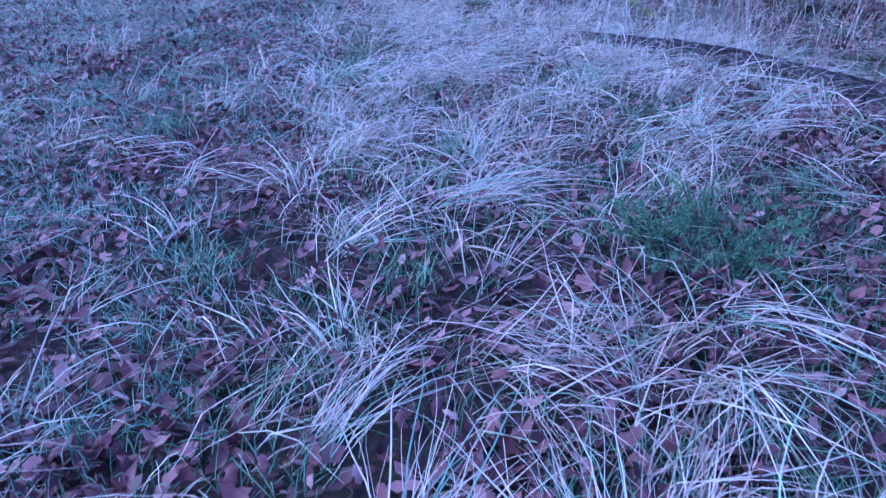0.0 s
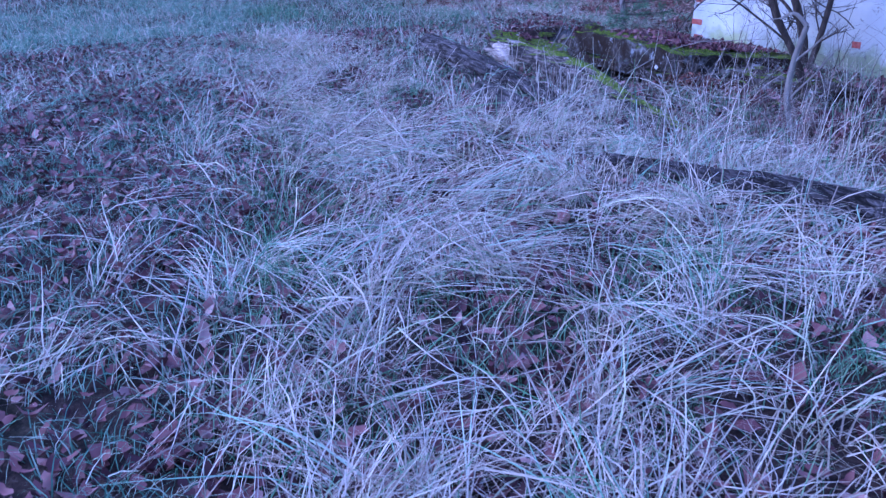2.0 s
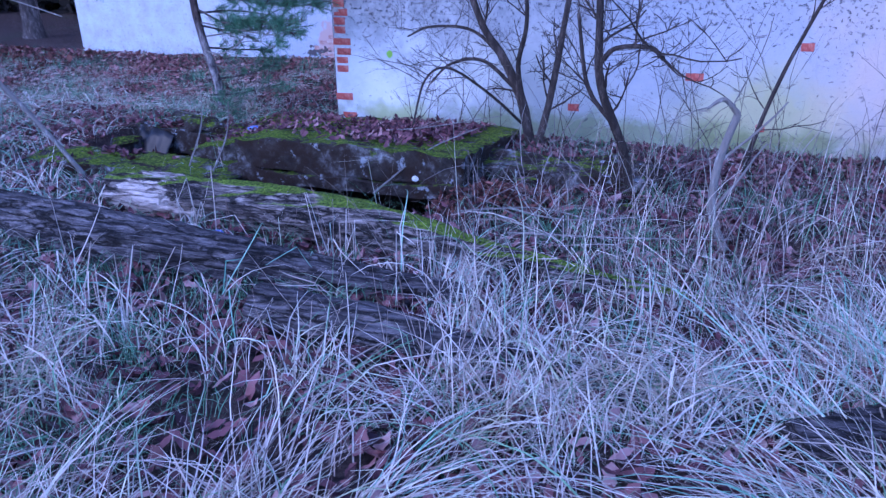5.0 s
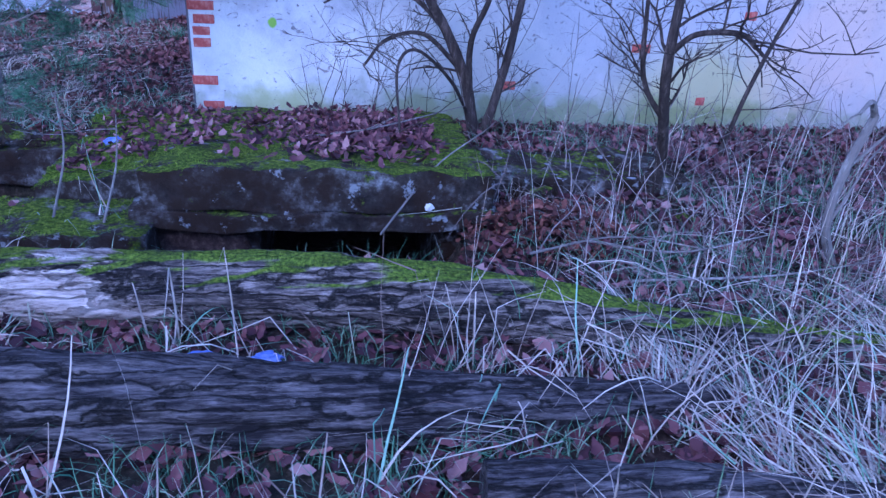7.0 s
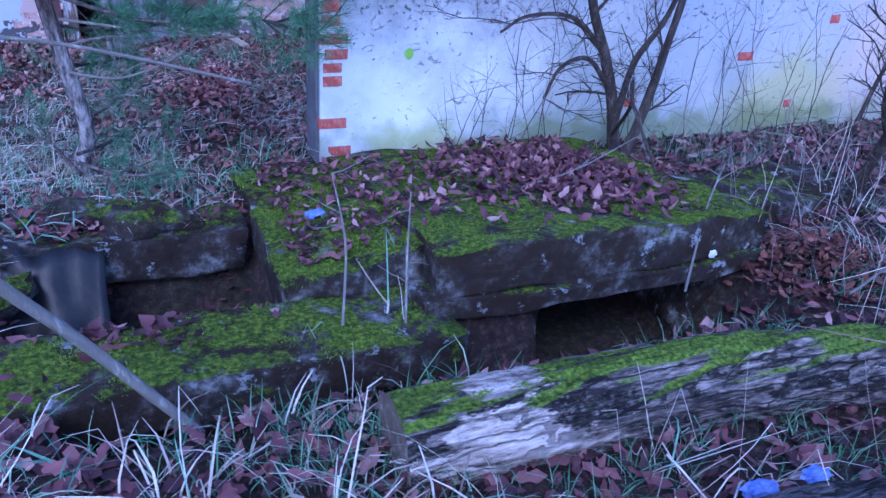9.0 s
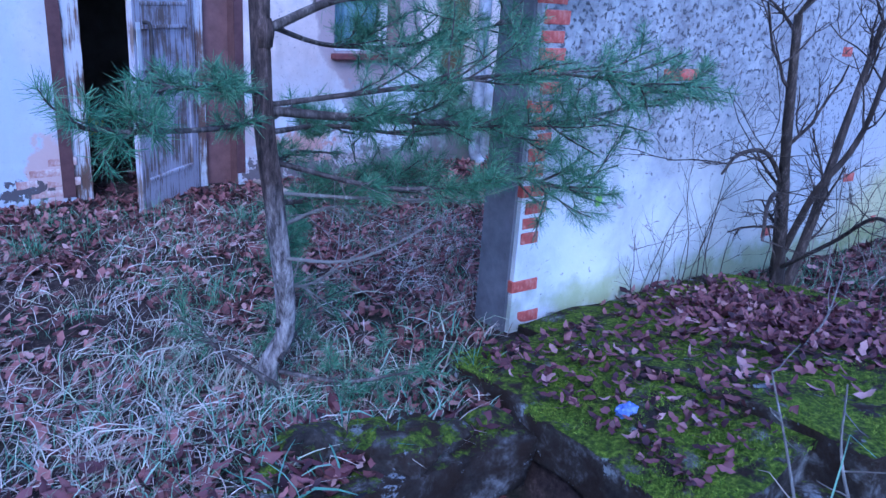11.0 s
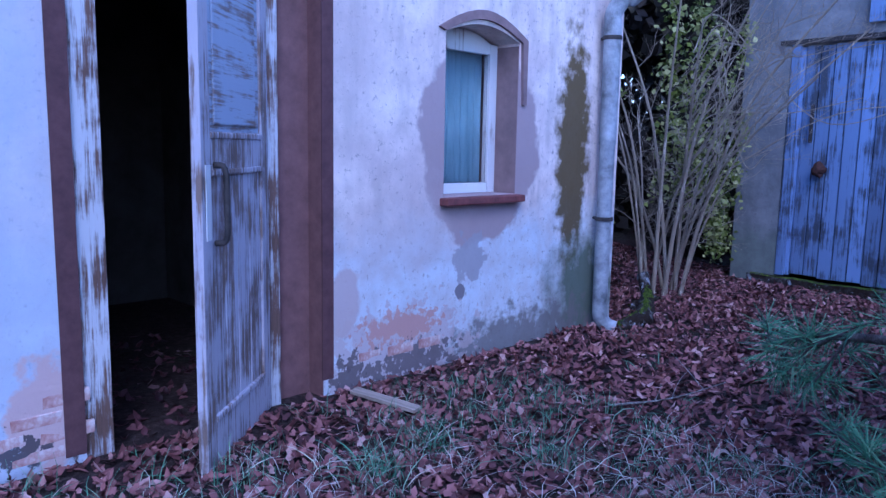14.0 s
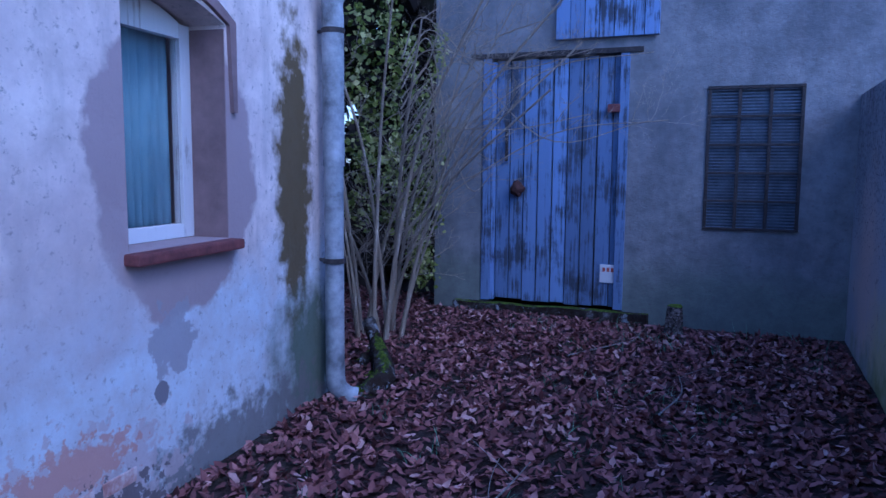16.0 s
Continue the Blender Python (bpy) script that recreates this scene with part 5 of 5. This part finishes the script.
def blades(name, x, y, yaw, length, e0, e1, width, mat, label, category, K=4, z=None, kink=0.0, lift=0.05):
    n = len(x)
    snap = np.where(RNG.random(n) < kink, RNG.integers(2, max(3, K), n), 99)
    z = heights(x, y) if z is None else z
    p = np.stack([x, y, z - 0.01], 1)
    rows = []
    side = np.stack([-np.sin(yaw), np.cos(yaw), RNG.normal(0, 0.5, n)], 1)
    floor = z + 0.012 * (lift > 0) + lift * RNG.random(n)
    for k in range(K + 1):
        t = k / K
        w = (width * (1 - 0.8 * t ** 1.5))[:, None]
        rows.append(p - side * w)
        rows.append(p + side * w)
        e = np.where(snap < 50, np.where(k >= snap, np.minimum(e1, -0.2), e0), e0 + (e1 - e0) * min(1.0, t * 1.1))
        yaw = yaw + RNG.normal(0, 0.12, n) + np.where(snap == k, RNG.normal(0, 0.6, n), 0)
        step = (length / K)[:, None] * np.stack([np.cos(yaw) * np.cos(e), np.sin(yaw) * np.cos(e), np.sin(e)], 1)
        p = p + step
        p[:, 2] = np.maximum(p[:, 2], floor)
    v = np.stack(rows, 1).reshape(-1, 3)
    m = 2 * (K + 1)
    base = (np.arange(n) * m)[:, None]
    quads = np.concatenate([base + np.array([2 * k, 2 * k + 1, 2 * k + 3, 2 * k + 2]) for k in range(K)], 1).reshape(-1, 4)
    ob = fill_mesh(name, v, quads, None, M[mat])
    return tagged(ob, label, category, kind="stuff")


def tufted(tx, ty, per, spread):
    x = np.repeat(tx, per) + RNG.normal(0, spread, len(tx) * per)
    y = np.repeat(ty, per) + RNG.normal(0, spread, len(tx) * per)
    return x, y


def meadow_edge(x, y):
    """1 in the unmown straw, 0 on the short grass beside it."""
    return 1 / (1 + np.exp(-(y + 2.0 + 0.27 * (x - 0.7) + 0.35 * fbm(x, y, 0.7, 5)) / 0.22))


def bare_leaves(x, y):
    """Hollows where leaves lie open between the straw."""
    return ((x - 9.8) / 0.55) ** 2 + ((y + 2.05) / 0.6) ** 2 < 1


def straw_mat():
    n = 14000
    tx, ty = RNG.uniform(-0.5, 13.5, n), RNG.uniform(-7.0, 1.6, n)
    band = meadow_edge(tx, ty) * np.clip(1.0 - 0.55 * np.clip(ty + 1.2, 0, 3), 0.12, 1)
    dens = band * np.clip(0.12 + 2.4 * fbm(tx, ty, 1.5, 3), 0.02, 0.52) + 0.03 * (ty > -6)
    dens = np.where((tx < 4.4) & (ty > -1.0), dens * np.clip(0.1 + 0.35 * (tx - 3.6), 0.04, 1.0), dens)
    dens = dens * np.clip(1.0 - 0.4 * (tx - 7.4), 0.3, 1.0)
    dens = dens * np.where(bare_leaves(tx, ty), 0.12, 1.0)
    keep = (RNG.random(n) < dens) & ~blocked(tx, ty)
    tx, ty = tx[keep], ty[keep]
    per = 20
    comb = 1.9 + 3.0 * fbm(tx, ty, 0.8, 9) + RNG.normal(0, 0.6, len(tx)) + np.where(RNG.random(len(tx)) < 0.25, 3.14, 0)
    x, y = tufted(tx, ty, per, 0.07)
    N = len(x)
    yaw = np.repeat(comb, per) + RNG.normal(0, 0.5, N)
    L = RNG.uniform(0.18, 0.7, N)
    blades("straw_grass", x, y, yaw, L, RNG.uniform(0.0, 0.85, N), RNG.uniform(-0.7, 0.1, N), RNG.uniform(0.001, 0.0034, N), "straw",
           "matted dry straw-coloured grass lying in swathes", "grass", 5, kink=0.3, lift=0.1)


straw_mat()


def straw_swathes():
    """Long stems combed over in sheaves."""
    n = 600
    tx, ty = RNG.uniform(4.2, 11.5, n), RNG.uniform(-4.5, 0.8, n)
    band = meadow_edge(tx, ty) * (ty < 0.2) * ~bare_leaves(tx, ty)
    keep = (RNG.random(n) < band * np.clip(0.32 + 2.2 * fbm(tx, ty, 1.1, 61), 0.0, 0.8) * np.where(tx > 8.4, 0.45, 1.0)) & ~blocked(tx, ty)
    tx, ty = tx[keep], ty[keep]
    comb = 2.0 + 3.0 * fbm(tx, ty, 0.7, 15) + RNG.normal(0, 0.5, len(tx))
    per = 34
    x, y = tufted(tx, ty, per, 0.05)
    N = len(x)
    blades("straw_sheaves", x, y, np.repeat(comb, per) + RNG.normal(0, 0.28, N), RNG.uniform(0.35, 0.85, N), RNG.uniform(0.15, 0.75, N), RNG.uniform(-0.6, -0.1, N), RNG.uniform(0.0014, 0.0032, N), "reed",
           "sheaves of long pale grass combed flat", "grass", 6)


straw_swathes()


def stalks():
    n = 1100
    x, y = RNG.uniform(2.5, 9.5, n), RNG.uniform(-2.6, 2.9, n)
    w = np.exp(-((x - 5.7) / 1.5) ** 2) * np.exp(-((y - 0.2) / 1.2) ** 2)
    keep = (RNG.random(n) < w + 0.03) & ~blocked(x, y)
    x, y = x[keep], y[keep]
    x, y = tufted(x, y, 3, 0.05)
    N = len(x)
    blades("dry_stalks", x, y, RNG.uniform(0, 6.28, N), RNG.uniform(0.3, 0.85, N), RNG.uniform(0.9, 1.6, N), RNG.uniform(0.2, 1.5, N), RNG.uniform(0.0016, 0.0036, N), "straw",
           "tall upright dry grass stalks", "grass", 6, kink=0.5)
    n = 300
    x, y = np.concatenate([RNG.uniform(3.9, 7.2, n), RNG.uniform(4.2, 7.5, n)]), np.concatenate([RNG.normal(0.9, 0.6, n), RNG.normal(2.2, 0.5, n)])
    x, y = x[~blocked(x, y)], y[~blocked(x, y)]
    N = len(x)
    blades("bramble_twigs", x, y, RNG.uniform(0, 6.28, N), RNG.uniform(0.4, 1.0, N), RNG.uniform(0.4, 1.5, N), RNG.uniform(-0.8, 0.8, N), RNG.uniform(0.0018, 0.0035, N), "twig",
           "tangle of thin dead bramble twigs", "twigs", 6)


stalks()


def reed_clumps():
    """Broken pale grass clumps that stand between the logs."""
    spots = [(3.55, 0.1), (3.6, -0.12), (3.95, -0.05), (4.25, -0.15), (4.5, -0.5), (2.45, 0.3), (2.3, -0.55), (2.75, 0.15), (3.2, -0.55), (3.55, -0.95), (4.9, -0.4), (4.75, 0.6),
             (1.9, 1.25), (1.95, 1.35), (1.7, 1.3), (2.6, -0.8), (4.0, -1.1), (1.35, 0.3), (1.0, 0.6), (5.2, -0.3), (3.0, -1.0), (2.0, -0.9), (1.5, -0.5), (0.8, -0.2)]
    sx, sy = np.array([s[0] for s in spots]), np.array([s[1] for s in spots])
    x, y = tufted(sx, sy, 13, 0.04)
    N = len(x)
    blades("broken_reeds", x, y, RNG.uniform(0, 6.28, N), RNG.uniform(0.3, 0.6, N), RNG.uniform(0.7, 1.5, N), RNG.uniform(-1.2, 0.0, N), RNG.uniform(0.0022, 0.0048, N), "reed",
           "broken pale reed clumps between the logs", "grass", 6, kink=0.75)


reed_clumps()


def green_grass():
    n = 60000
    x, y = RNG.uniform(-6, 13.5, n), RNG.uniform(-11, 6.4, n)
    lawn = 1 - meadow_edge(x, y)
    d = np.where(y < 1.5, np.clip(0.34 + 0.5 * lawn + 1.3 * fbm(x, y, 0.8, 20), 0.12, 1), 0.28 + 0.9 * fbm(x, y, 0.9, 22))
    d = np.where((x > 3) & (y > 3.4), d * 0.12, np.where(y > 2.0, d * 0.6, d))
    keep = (RNG.random(n) < d) & ~blocked(x, y)
    x, y, lawn = x[keep], y[keep], lawn[keep] > 0.5
    lx, ly = tufted(x[lawn], y[lawn], 6, 0.05)
    N = len(lx)
    blades("lawn_grass", lx, ly, RNG.uniform(0, 6.28, N), RNG.uniform(0.06, 0.2, N), RNG.uniform(0.3, 1.3, N), RNG.uniform(-0.5, 0.6, N), RNG.uniform(0.0014, 0.0028, N), "lawn",
           "short frost-pale green lawn grass", "grass", 3)
    x, y = tufted(x[~lawn], y[~lawn], 6, 0.04)
    N = len(x)
    blades("green_grass", x, y, RNG.uniform(0, 6.28, N), RNG.uniform(0.06, 0.2, N), RNG.uniform(0.7, 1.5, N), RNG.uniform(-0.5, 0.9, N), RNG.uniform(0.0014, 0.0028, N), "green",
           "short green winter grass", "grass", 3)
    n = 8500
    x, y = RNG.uniform(-4, 3, n), RNG.uniform(1.5, 6.2, n)
    keep = (RNG.random(n) < (0.36 + 0.8 * fbm(x, y, 0.8, 31)) * np.clip(1.3 - 0.35 * (y - 2.5), 0.15, 1)) & ~blocked(x, y)
    x, y = tufted(x[keep], y[keep], 6, 0.06)
    N = len(x)
    blades("faded_grass", x, y, 0.6 + RNG.normal(0, 1.0, N), RNG.uniform(0.1, 0.3, N), RNG.uniform(0.0, 0.55, N), RNG.uniform(-0.7, 0.0, N), RNG.uniform(0.0012, 0.0024, N), "straw",
           "flattened faded grass before the house", "grass", 4)


green_grass()


def far_field():
    n = 15000
    x, y = RNG.uniform(-13, 2.0, n), RNG.uniform(-14, 3.5, n)
    keep = (RNG.random(n) < 0.6 + 0.6 * fbm(x, y, 0.5, 60)) & ~blocked(x, y) & ~((x < -3) & (y > 1.9 + 0.4 * np.sin(x)))
    x, y = tufted(x[keep], y[keep], 3, 0.1)
    N = len(x)
    blades("field_grass", x, y, RNG.uniform(0, 6.28, N), RNG.uniform(0.12, 0.34, N), RNG.uniform(0.4, 1.4, N), RNG.uniform(-0.7, 0.4, N), RNG.uniform(0.002, 0.005, N), "straw",
           "faded winter grass on the open field", "grass", 3)
    n = 9000
    x, y = RNG.uniform(-13, 2.0, n), RNG.uniform(-14, 3.5, n)
    keep = ~((x < -3) & (y > 2.0 + 0.5 * np.sin(x)) & (RNG.random(n) < 0.85)) & ~blocked(x, y)
    x, y = tufted(x[keep], y[keep], 3, 0.1)
    N = len(x)
    blades("field_grass", x, y, RNG.uniform(0, 6.28, N), RNG.uniform(0.1, 0.25, N), RNG.uniform(0.4, 1.4, N), RNG.uniform(-0.7, 0.4, N), RNG.uniform(0.002, 0.005, N), "lawn",
           "short green grass on the open field", "grass", 3)


far_field()


def dead_leaves(name, x, y, z, size, label, mat="leaf"):
    n = len(x)
    yaw, tilt, roll = RNG.uniform(0, 6.28, n), RNG.normal(0, 0.35, n), RNG.normal(0, 0.35, n)
    L = size * RNG.uniform(0.6, 1.35, n)
    W = L * RNG.uniform(0.5, 0.8, n)
    curl = RNG.normal(0.12, 0.22, n)
    loc = [(-0.5, 0.0, 0.3), (-0.22, 0.3, 0.05), (-0.22, -0.3, 0.05), (0.0, 0.22, 0.0), (0.0, -0.22, 0.0), (0.2, 0.36, 0.08), (0.2, -0.36, 0.08), (0.5, 0.0, 0.4), (-0.1, 0.0, -0.12), (0.15, 0.0, -0.12)]
    u, v, w = np.stack([np.cos(yaw) * np.cos(tilt), np.sin(yaw) * np.cos(tilt), np.sin(tilt)], 1), None, None
    v = np.stack([-np.sin(yaw) * np.cos(roll), np.cos(yaw) * np.cos(roll), np.sin(roll)], 1)
    w = np.cross(u, v)
    p = np.stack([x, y, z + 0.008 + 0.02 * RNG.random(n)], 1)
    vs = np.stack([p + u * (L * a)[:, None] + v * (W * b)[:, None] + w * (L * c * curl * 2.2)[:, None] for a, b, c in loc], 1).reshape(-1, 3)
    tri = np.array([(0, 8, 1), (0, 2, 8), (1, 8, 3), (2, 4, 8), (3, 8, 9), (4, 9, 8), (3, 9, 5), (4, 6, 9), (5, 9, 7), (6, 7, 9)])
    f = (np.arange(n) * 10)[:, None, None] + tri[None]
    ob = fill_mesh(name, vs, f.reshape(-1, 3), None, M[mat])
    return tagged(ob, label, "leaves", kind="stuff")


def all_leaves():
    n = 62000
    x, y = RNG.uniform(-1.0, 13.0, n), RNG.uniform(-8, 2.9, n)
    keep = (RNG.random(n) < np.clip(0.62 + 0.8 * fbm(x, y, 0.7, 40), 0.4, 1)) & ~((y > 3.15) & (x > 2)) & ~((x > 1.5) & (x < 3.8) & (y > 1.3))
    x, y = x[keep], y[keep]
    dead_leaves("leaf_litter", x, y, heights(x, y) + 0.04 * RNG.random(len(x)), 0.092, "purple-brown oak leaves among the grass")
    n = 70000
    x = RNG.uniform(-7, 8.3, n)
    y = RNG.uniform(2.3, 9.5, n)
    dens = np.where(x + y > 6.0, 1.0, 0.62 + 0.8 * fbm(x, y, 0.8, 44))
    inside = (y > 6.44 + 0.084 * x) & (x < 4.85)
    keep = (RNG.random(n) < dens) & ~inside & ~((y > 3.1) & (y < 3.55) & (x > 2)) & ~((x > 7.65) & (y < 7.5)) & ~((x > 1.5) & (x < 3.8) & (y < 3.2)) & ~((x > 3.8) & (y < 3.2))
    x, y = x[keep], y[keep]
    dead_leaves("leaf_litter", x, y, heights(x, y) + 0.015 * RNG.random(len(x)), 0.072, "thick red-brown leaf litter in the yard", "yard_leaf")
    n = 1500
    x, y = RNG.normal(3.2, 0.34, n), RNG.normal(2.4, 0.4, n)
    keep = (x > 2.25) & (x < 3.7) & (y > 1.45) & (y < 3.2)
    x, y = x[keep], y[keep]
    dead_leaves("leaf_litter", x, y, 0.335 - 0.14 * (y - 1.36), 0.075, "dry leaves lying on the mossy slab")
    n = 420
    x, y = RNG.uniform(1.6, 2.4, n), RNG.uniform(1.7, 2.95, n)
    dead_leaves("leaf_litter", x, y, 0.115 + np.maximum(0, 0.24 * (x - 1.52) * (1 - (y - 1.6) / 1.4)), 0.06, "dry leaves lying on the low slab")
    n = 2500
    x, y = RNG.uniform(3.8, 7.6, n), RNG.uniform(2.2, 3.2, n)
    dead_leaves("leaf_litter", x, y, heights(x, y), 0.08, "leaves drifted along the white wall")
    n = 9000
    x, y = RNG.uniform(-13, -3, n), RNG.uniform(1.5, 6.0, n)
    dead_leaves("leaf_litter", x, y, heights(x, y), 0.13, "dark brown leaves under the trees at the wood edge", "fern")
    n = 260
    x, y = RNG.uniform(0.7, 1.6, n), RNG.uniform(6.65, 8.6, n)
    dead_leaves("leaf_litter", x, y, np.full(n, 0.004), 0.08, "leaves blown over the threshold")


all_leaves()

# ---- small things ----
pl = bmesh.new()
box(pl, -0.22, -0.035, 0, 0.22, 0.035, 0.022, bevel=0.004)
tagged(part("wooden_plank", pl, M["old_wood"]), "short pale plank lying on the leaves", "plank").matrix_world = pose(2.02, 6.26, 0.065, 4, 3, -72)
st = bmesh.new()
bmesh.ops.create_cone(st, cap_ends=True, segments=14, radius1=0.09, radius2=0.07, depth=0.32)
for v in st.verts:
    v.co += 0.015 * noise.noise_vector(v.co * 9)
tagged(part("tree_stump", st, M["log"]), "small mossy stump by the barn wall", "stump").matrix_world = pose(7.35, 4.92, 0.12)


def conifer_seedling():
    rng = random.Random(77)
    at = Vector((9.75, -2.35, ground_z(9.75, -2.35)))
    top = thing("yew_seedling", Matrix.Translation(at), "low dark green conifer seedling among fallen leaves", "shrub")
    v, f, tips = [], [], []
    for k in range(34):
        a = rng.uniform(0, 6.28)
        grow(v, f, at + Vector((0.06 * math.cos(a), 0.06 * math.sin(a), 0)), Vector((math.cos(a), math.sin(a), rng.uniform(0.2, 0.9))), rng.uniform(0.18, 0.42), 0.004, 1, rng, 0.3, 0.1, 4, tips, 4)
    st = mesh_ob("stem", [q - at for q in v], f, M["shrub_bark"], top)
    needles("needles", tips, 26, 0.022, M["needle"], st, at, 0.0016, 1.2)


conifer_seedling()


def wall_creepers():
    rng = random.Random(81)
    for i in range(26):
        x = rng.uniform(2.4, 7.2)
        v, f = [], []
        at = Vector((x, 3.12, 0.0))
        grow(v, f, at, Vector((rng.uniform(-0.5, 0.5), 0.0, 1)), rng.uniform(0.4, 1.2), 0.0035, 2, rng, 0.3, 0.1, 3, None, 4)
        for q in v:
            q.y = min(q.y, 3.215)
        ob = mesh_ob("bare_creeper", [q - at for q in v], f, M["shrub_bark"])
        ob.matrix_world = Matrix.Translation(at)
        tagged(ob, "thin leafless creeper stem against the white wall", "creeper", "creepers on the white wall")


wall_creepers()


def green_tufts():
    spots = np.array([(7.15, -1.5), (5.9, -0.9), (6.3, -3.3), (8.2, -3.0), (9.6, -3.6), (1.6, 2.9), (0.9, 4.3), (0.1, 5.4), (1.5, 5.6), (2.2, 5.2), (-0.6, 4.8), (1.9, 5.7), (9.2, -4.4), (7.0, -4.6)])
    x, y = tufted(spots[:, 0], spots[:, 1], 90, 0.07)
    N = len(x)
    blades("green_tufts", x, y, RNG.uniform(0, 6.28, N), RNG.uniform(0.1, 0.3, N), RNG.uniform(0.7, 1.5, N), RNG.uniform(-0.6, 0.6, N), RNG.uniform(0.0014, 0.003, N), "green", "bright green grass tufts", "grass", 4)


green_tufts()


def fern_heap():
    n = 900
    x, y = RNG.normal(4.15, 0.28, n), RNG.normal(1.3, 0.2, n)
    z = heights(x, y) + 0.16 * np.exp(-((x - 4.15) / 0.35) ** 2 - ((y - 1.3) / 0.25) ** 2) * RNG.random(n)
    dead_leaves("dead_fern", x, y, z, 0.06, "red-brown heap of dead fern beside the slab", "fern")


fern_heap()


def loose_sticks():
    rng = random.Random(91)
    ends = [((2.87, 2.07, 0.25), (3.3, 2.2, 0.27), (3.9, 2.45, 0.35)), ((3.3, 1.2, 0.05), (3.6, 1.5, 0.3), (3.9, 1.75, 0.42)), ((4.3, 1.0, 0.12), (4.7, 0.8, 0.16), (5.2, 0.9, 0.2)),
            ((4.0, 0.9, 0.1), (4.5, 1.0, 0.14), (5.0, 0.75, 0.16)), ((4.4, 0.6, 0.12), (5.0, 0.5, 0.2), (5.6, 0.6, 0.22)), ((6.1, 5.6, 0.05), (6.6, 5.3, 0.06), (7.0, 5.1, 0.05)),
            ((3.0, 5.5, 0.05), (3.4, 5.35, 0.05), (3.9, 5.3, 0.06)), ((0.1, 0.9, 0.05), (0.25, 1.15, 0.3), (0.5, 1.3, 0.42)), ((1.7, 1.35, 0.06), (1.75, 1.5, 0.35), (1.72, 1.6, 0.62)),
            ((1.95, 1.3, 0.06), (2.0, 1.45, 0.3), (2.02, 1.5, 0.55)), ((4.9, 4.8, 0.05), (5.3, 4.7, 0.08), (5.8, 4.75, 0.06)), ((2.5, 4.3, 0.03), (2.9, 4.6, 0.05), (3.2, 5.0, 0.04))]
    for a, b, c in ends:
        v, f = [], []
        o = Vector(a)
        pts = spline([a, b, c], 7)
        tube(v, f, pts, fade(0.007, 0.003, len(pts)), 6, 0.2, rng.random() * 9, caps=False)
        for k in range(3):
            grow(v, f, pts[rng.randrange(4, len(pts))], Vector((rng.uniform(-1, 1), rng.uniform(-1, 1), rng.uniform(0, 0.6))), rng.uniform(0.1, 0.3), 0.003, 0, rng, 0.4, 0, 0, None, 5)
        ob = mesh_ob("stick", [q - o for q in v], f, M["pale_bark"], smooth=True)
        ob.matrix_world = Matrix.Translation(o)
        tagged(ob, "pale dead stick lying over leaves", "stick", "loose dead sticks")


loose_sticks()
rv, rf = [], []
tube(rv, rf, spline([(4.66, 6.62, 0.02), (4.85, 6.58, 0.1), (5.1, 6.72, 0.13), (5.35, 6.9, 0.2), (5.42, 7.0, 0.34)], 7), fade(0.075, 0.045, 29), 14, 0.5, 2.0)
tagged(mesh_ob("mossy_root", rv, rf, M["concrete"], smooth=True), "gnarled mossy root beside the drainpipe foot", "root")
for x, y, w in ((4.72, 6.62, 0.11), (4.98, 6.72, 0.09), (5.35, 6.95, 0.13), (5.75, 7.1, 0.1)):
    crumpled("mossy_stone", (x, y, 0.03), (w, w * 0.7, w * 0.6), "concrete", "mossy stone among leaves by the drainpipe", "stone", x)
crumpled("paper_scrap", (3.56, 1.345, 0.135), (0.022, 0.008, 0.022), "frame_paint", "small white paper scrap stuck to the slab edge", "litter", 14)
crumpled("yellow_bag", (1.15, 9.3, 0.1), (0.16, 0.12, 0.1), "yellow_plastic", "crumpled yellow bag on the dark room floor", "litter", 17)


def moss():
    """Short moss blades on the tops of slabs, beam and log."""
    from mathutils.bvhtree import BVHTree
    for ob, n, box2, label in [(o, 5200 if o.name.startswith("concrete_slab") else 3000, None, "cushions of yellow-green moss on the concrete") for o in list(scene.objects)
                               if o.name in ("concrete_slab", "concrete_slab.001", "concrete_beam")] + [(o, 4500, None, "bright green moss along the log ridge") for o in la.children if o.name.startswith("bark")]:
        me = ob.data
        off = Vector(la.location) if ob.parent else Vector()
        pts = [q.co + off for q in me.vertices]
        tree = BVHTree.FromPolygons(pts, [tuple(q.vertices) for q in me.polygons])
        xs, ys = [q.x for q in pts], [q.y for q in pts]
        x, y = RNG.uniform(min(xs), max(xs), n), RNG.uniform(min(ys), max(ys), n)
        patchy = fbm(x, y, 2.6, 70)
        X, Y, Z = [], [], []
        for a, b, w in zip(x, y, patchy):
            hit = tree.ray_cast(Vector((a, b, 2)), Vector((0, 0, -1)))
            if hit[0] is not None and hit[1].z > (0.86 if ob.parent else 0.5) and (ob.parent or w > 0.03):
                X.append(a), Y.append(b), Z.append(hit[0].z)
        X, Y, Z = np.array(X), np.array(Y), np.array(Z)
        x, y = np.repeat(X, 5) + RNG.normal(0, 0.008, len(X) * 5), np.repeat(Y, 5) + RNG.normal(0, 0.008, len(X) * 5)
        N = len(x)
        blades("moss", x, y, RNG.uniform(0, 6.28, N), RNG.uniform(0.012, 0.024, N), RNG.uniform(0.4, 1.4, N), RNG.uniform(0.0, 1.2, N), RNG.uniform(0.0012, 0.0026, N), "moss", label, "moss", 2, z=np.repeat(Z, 5), lift=0.0)


moss()
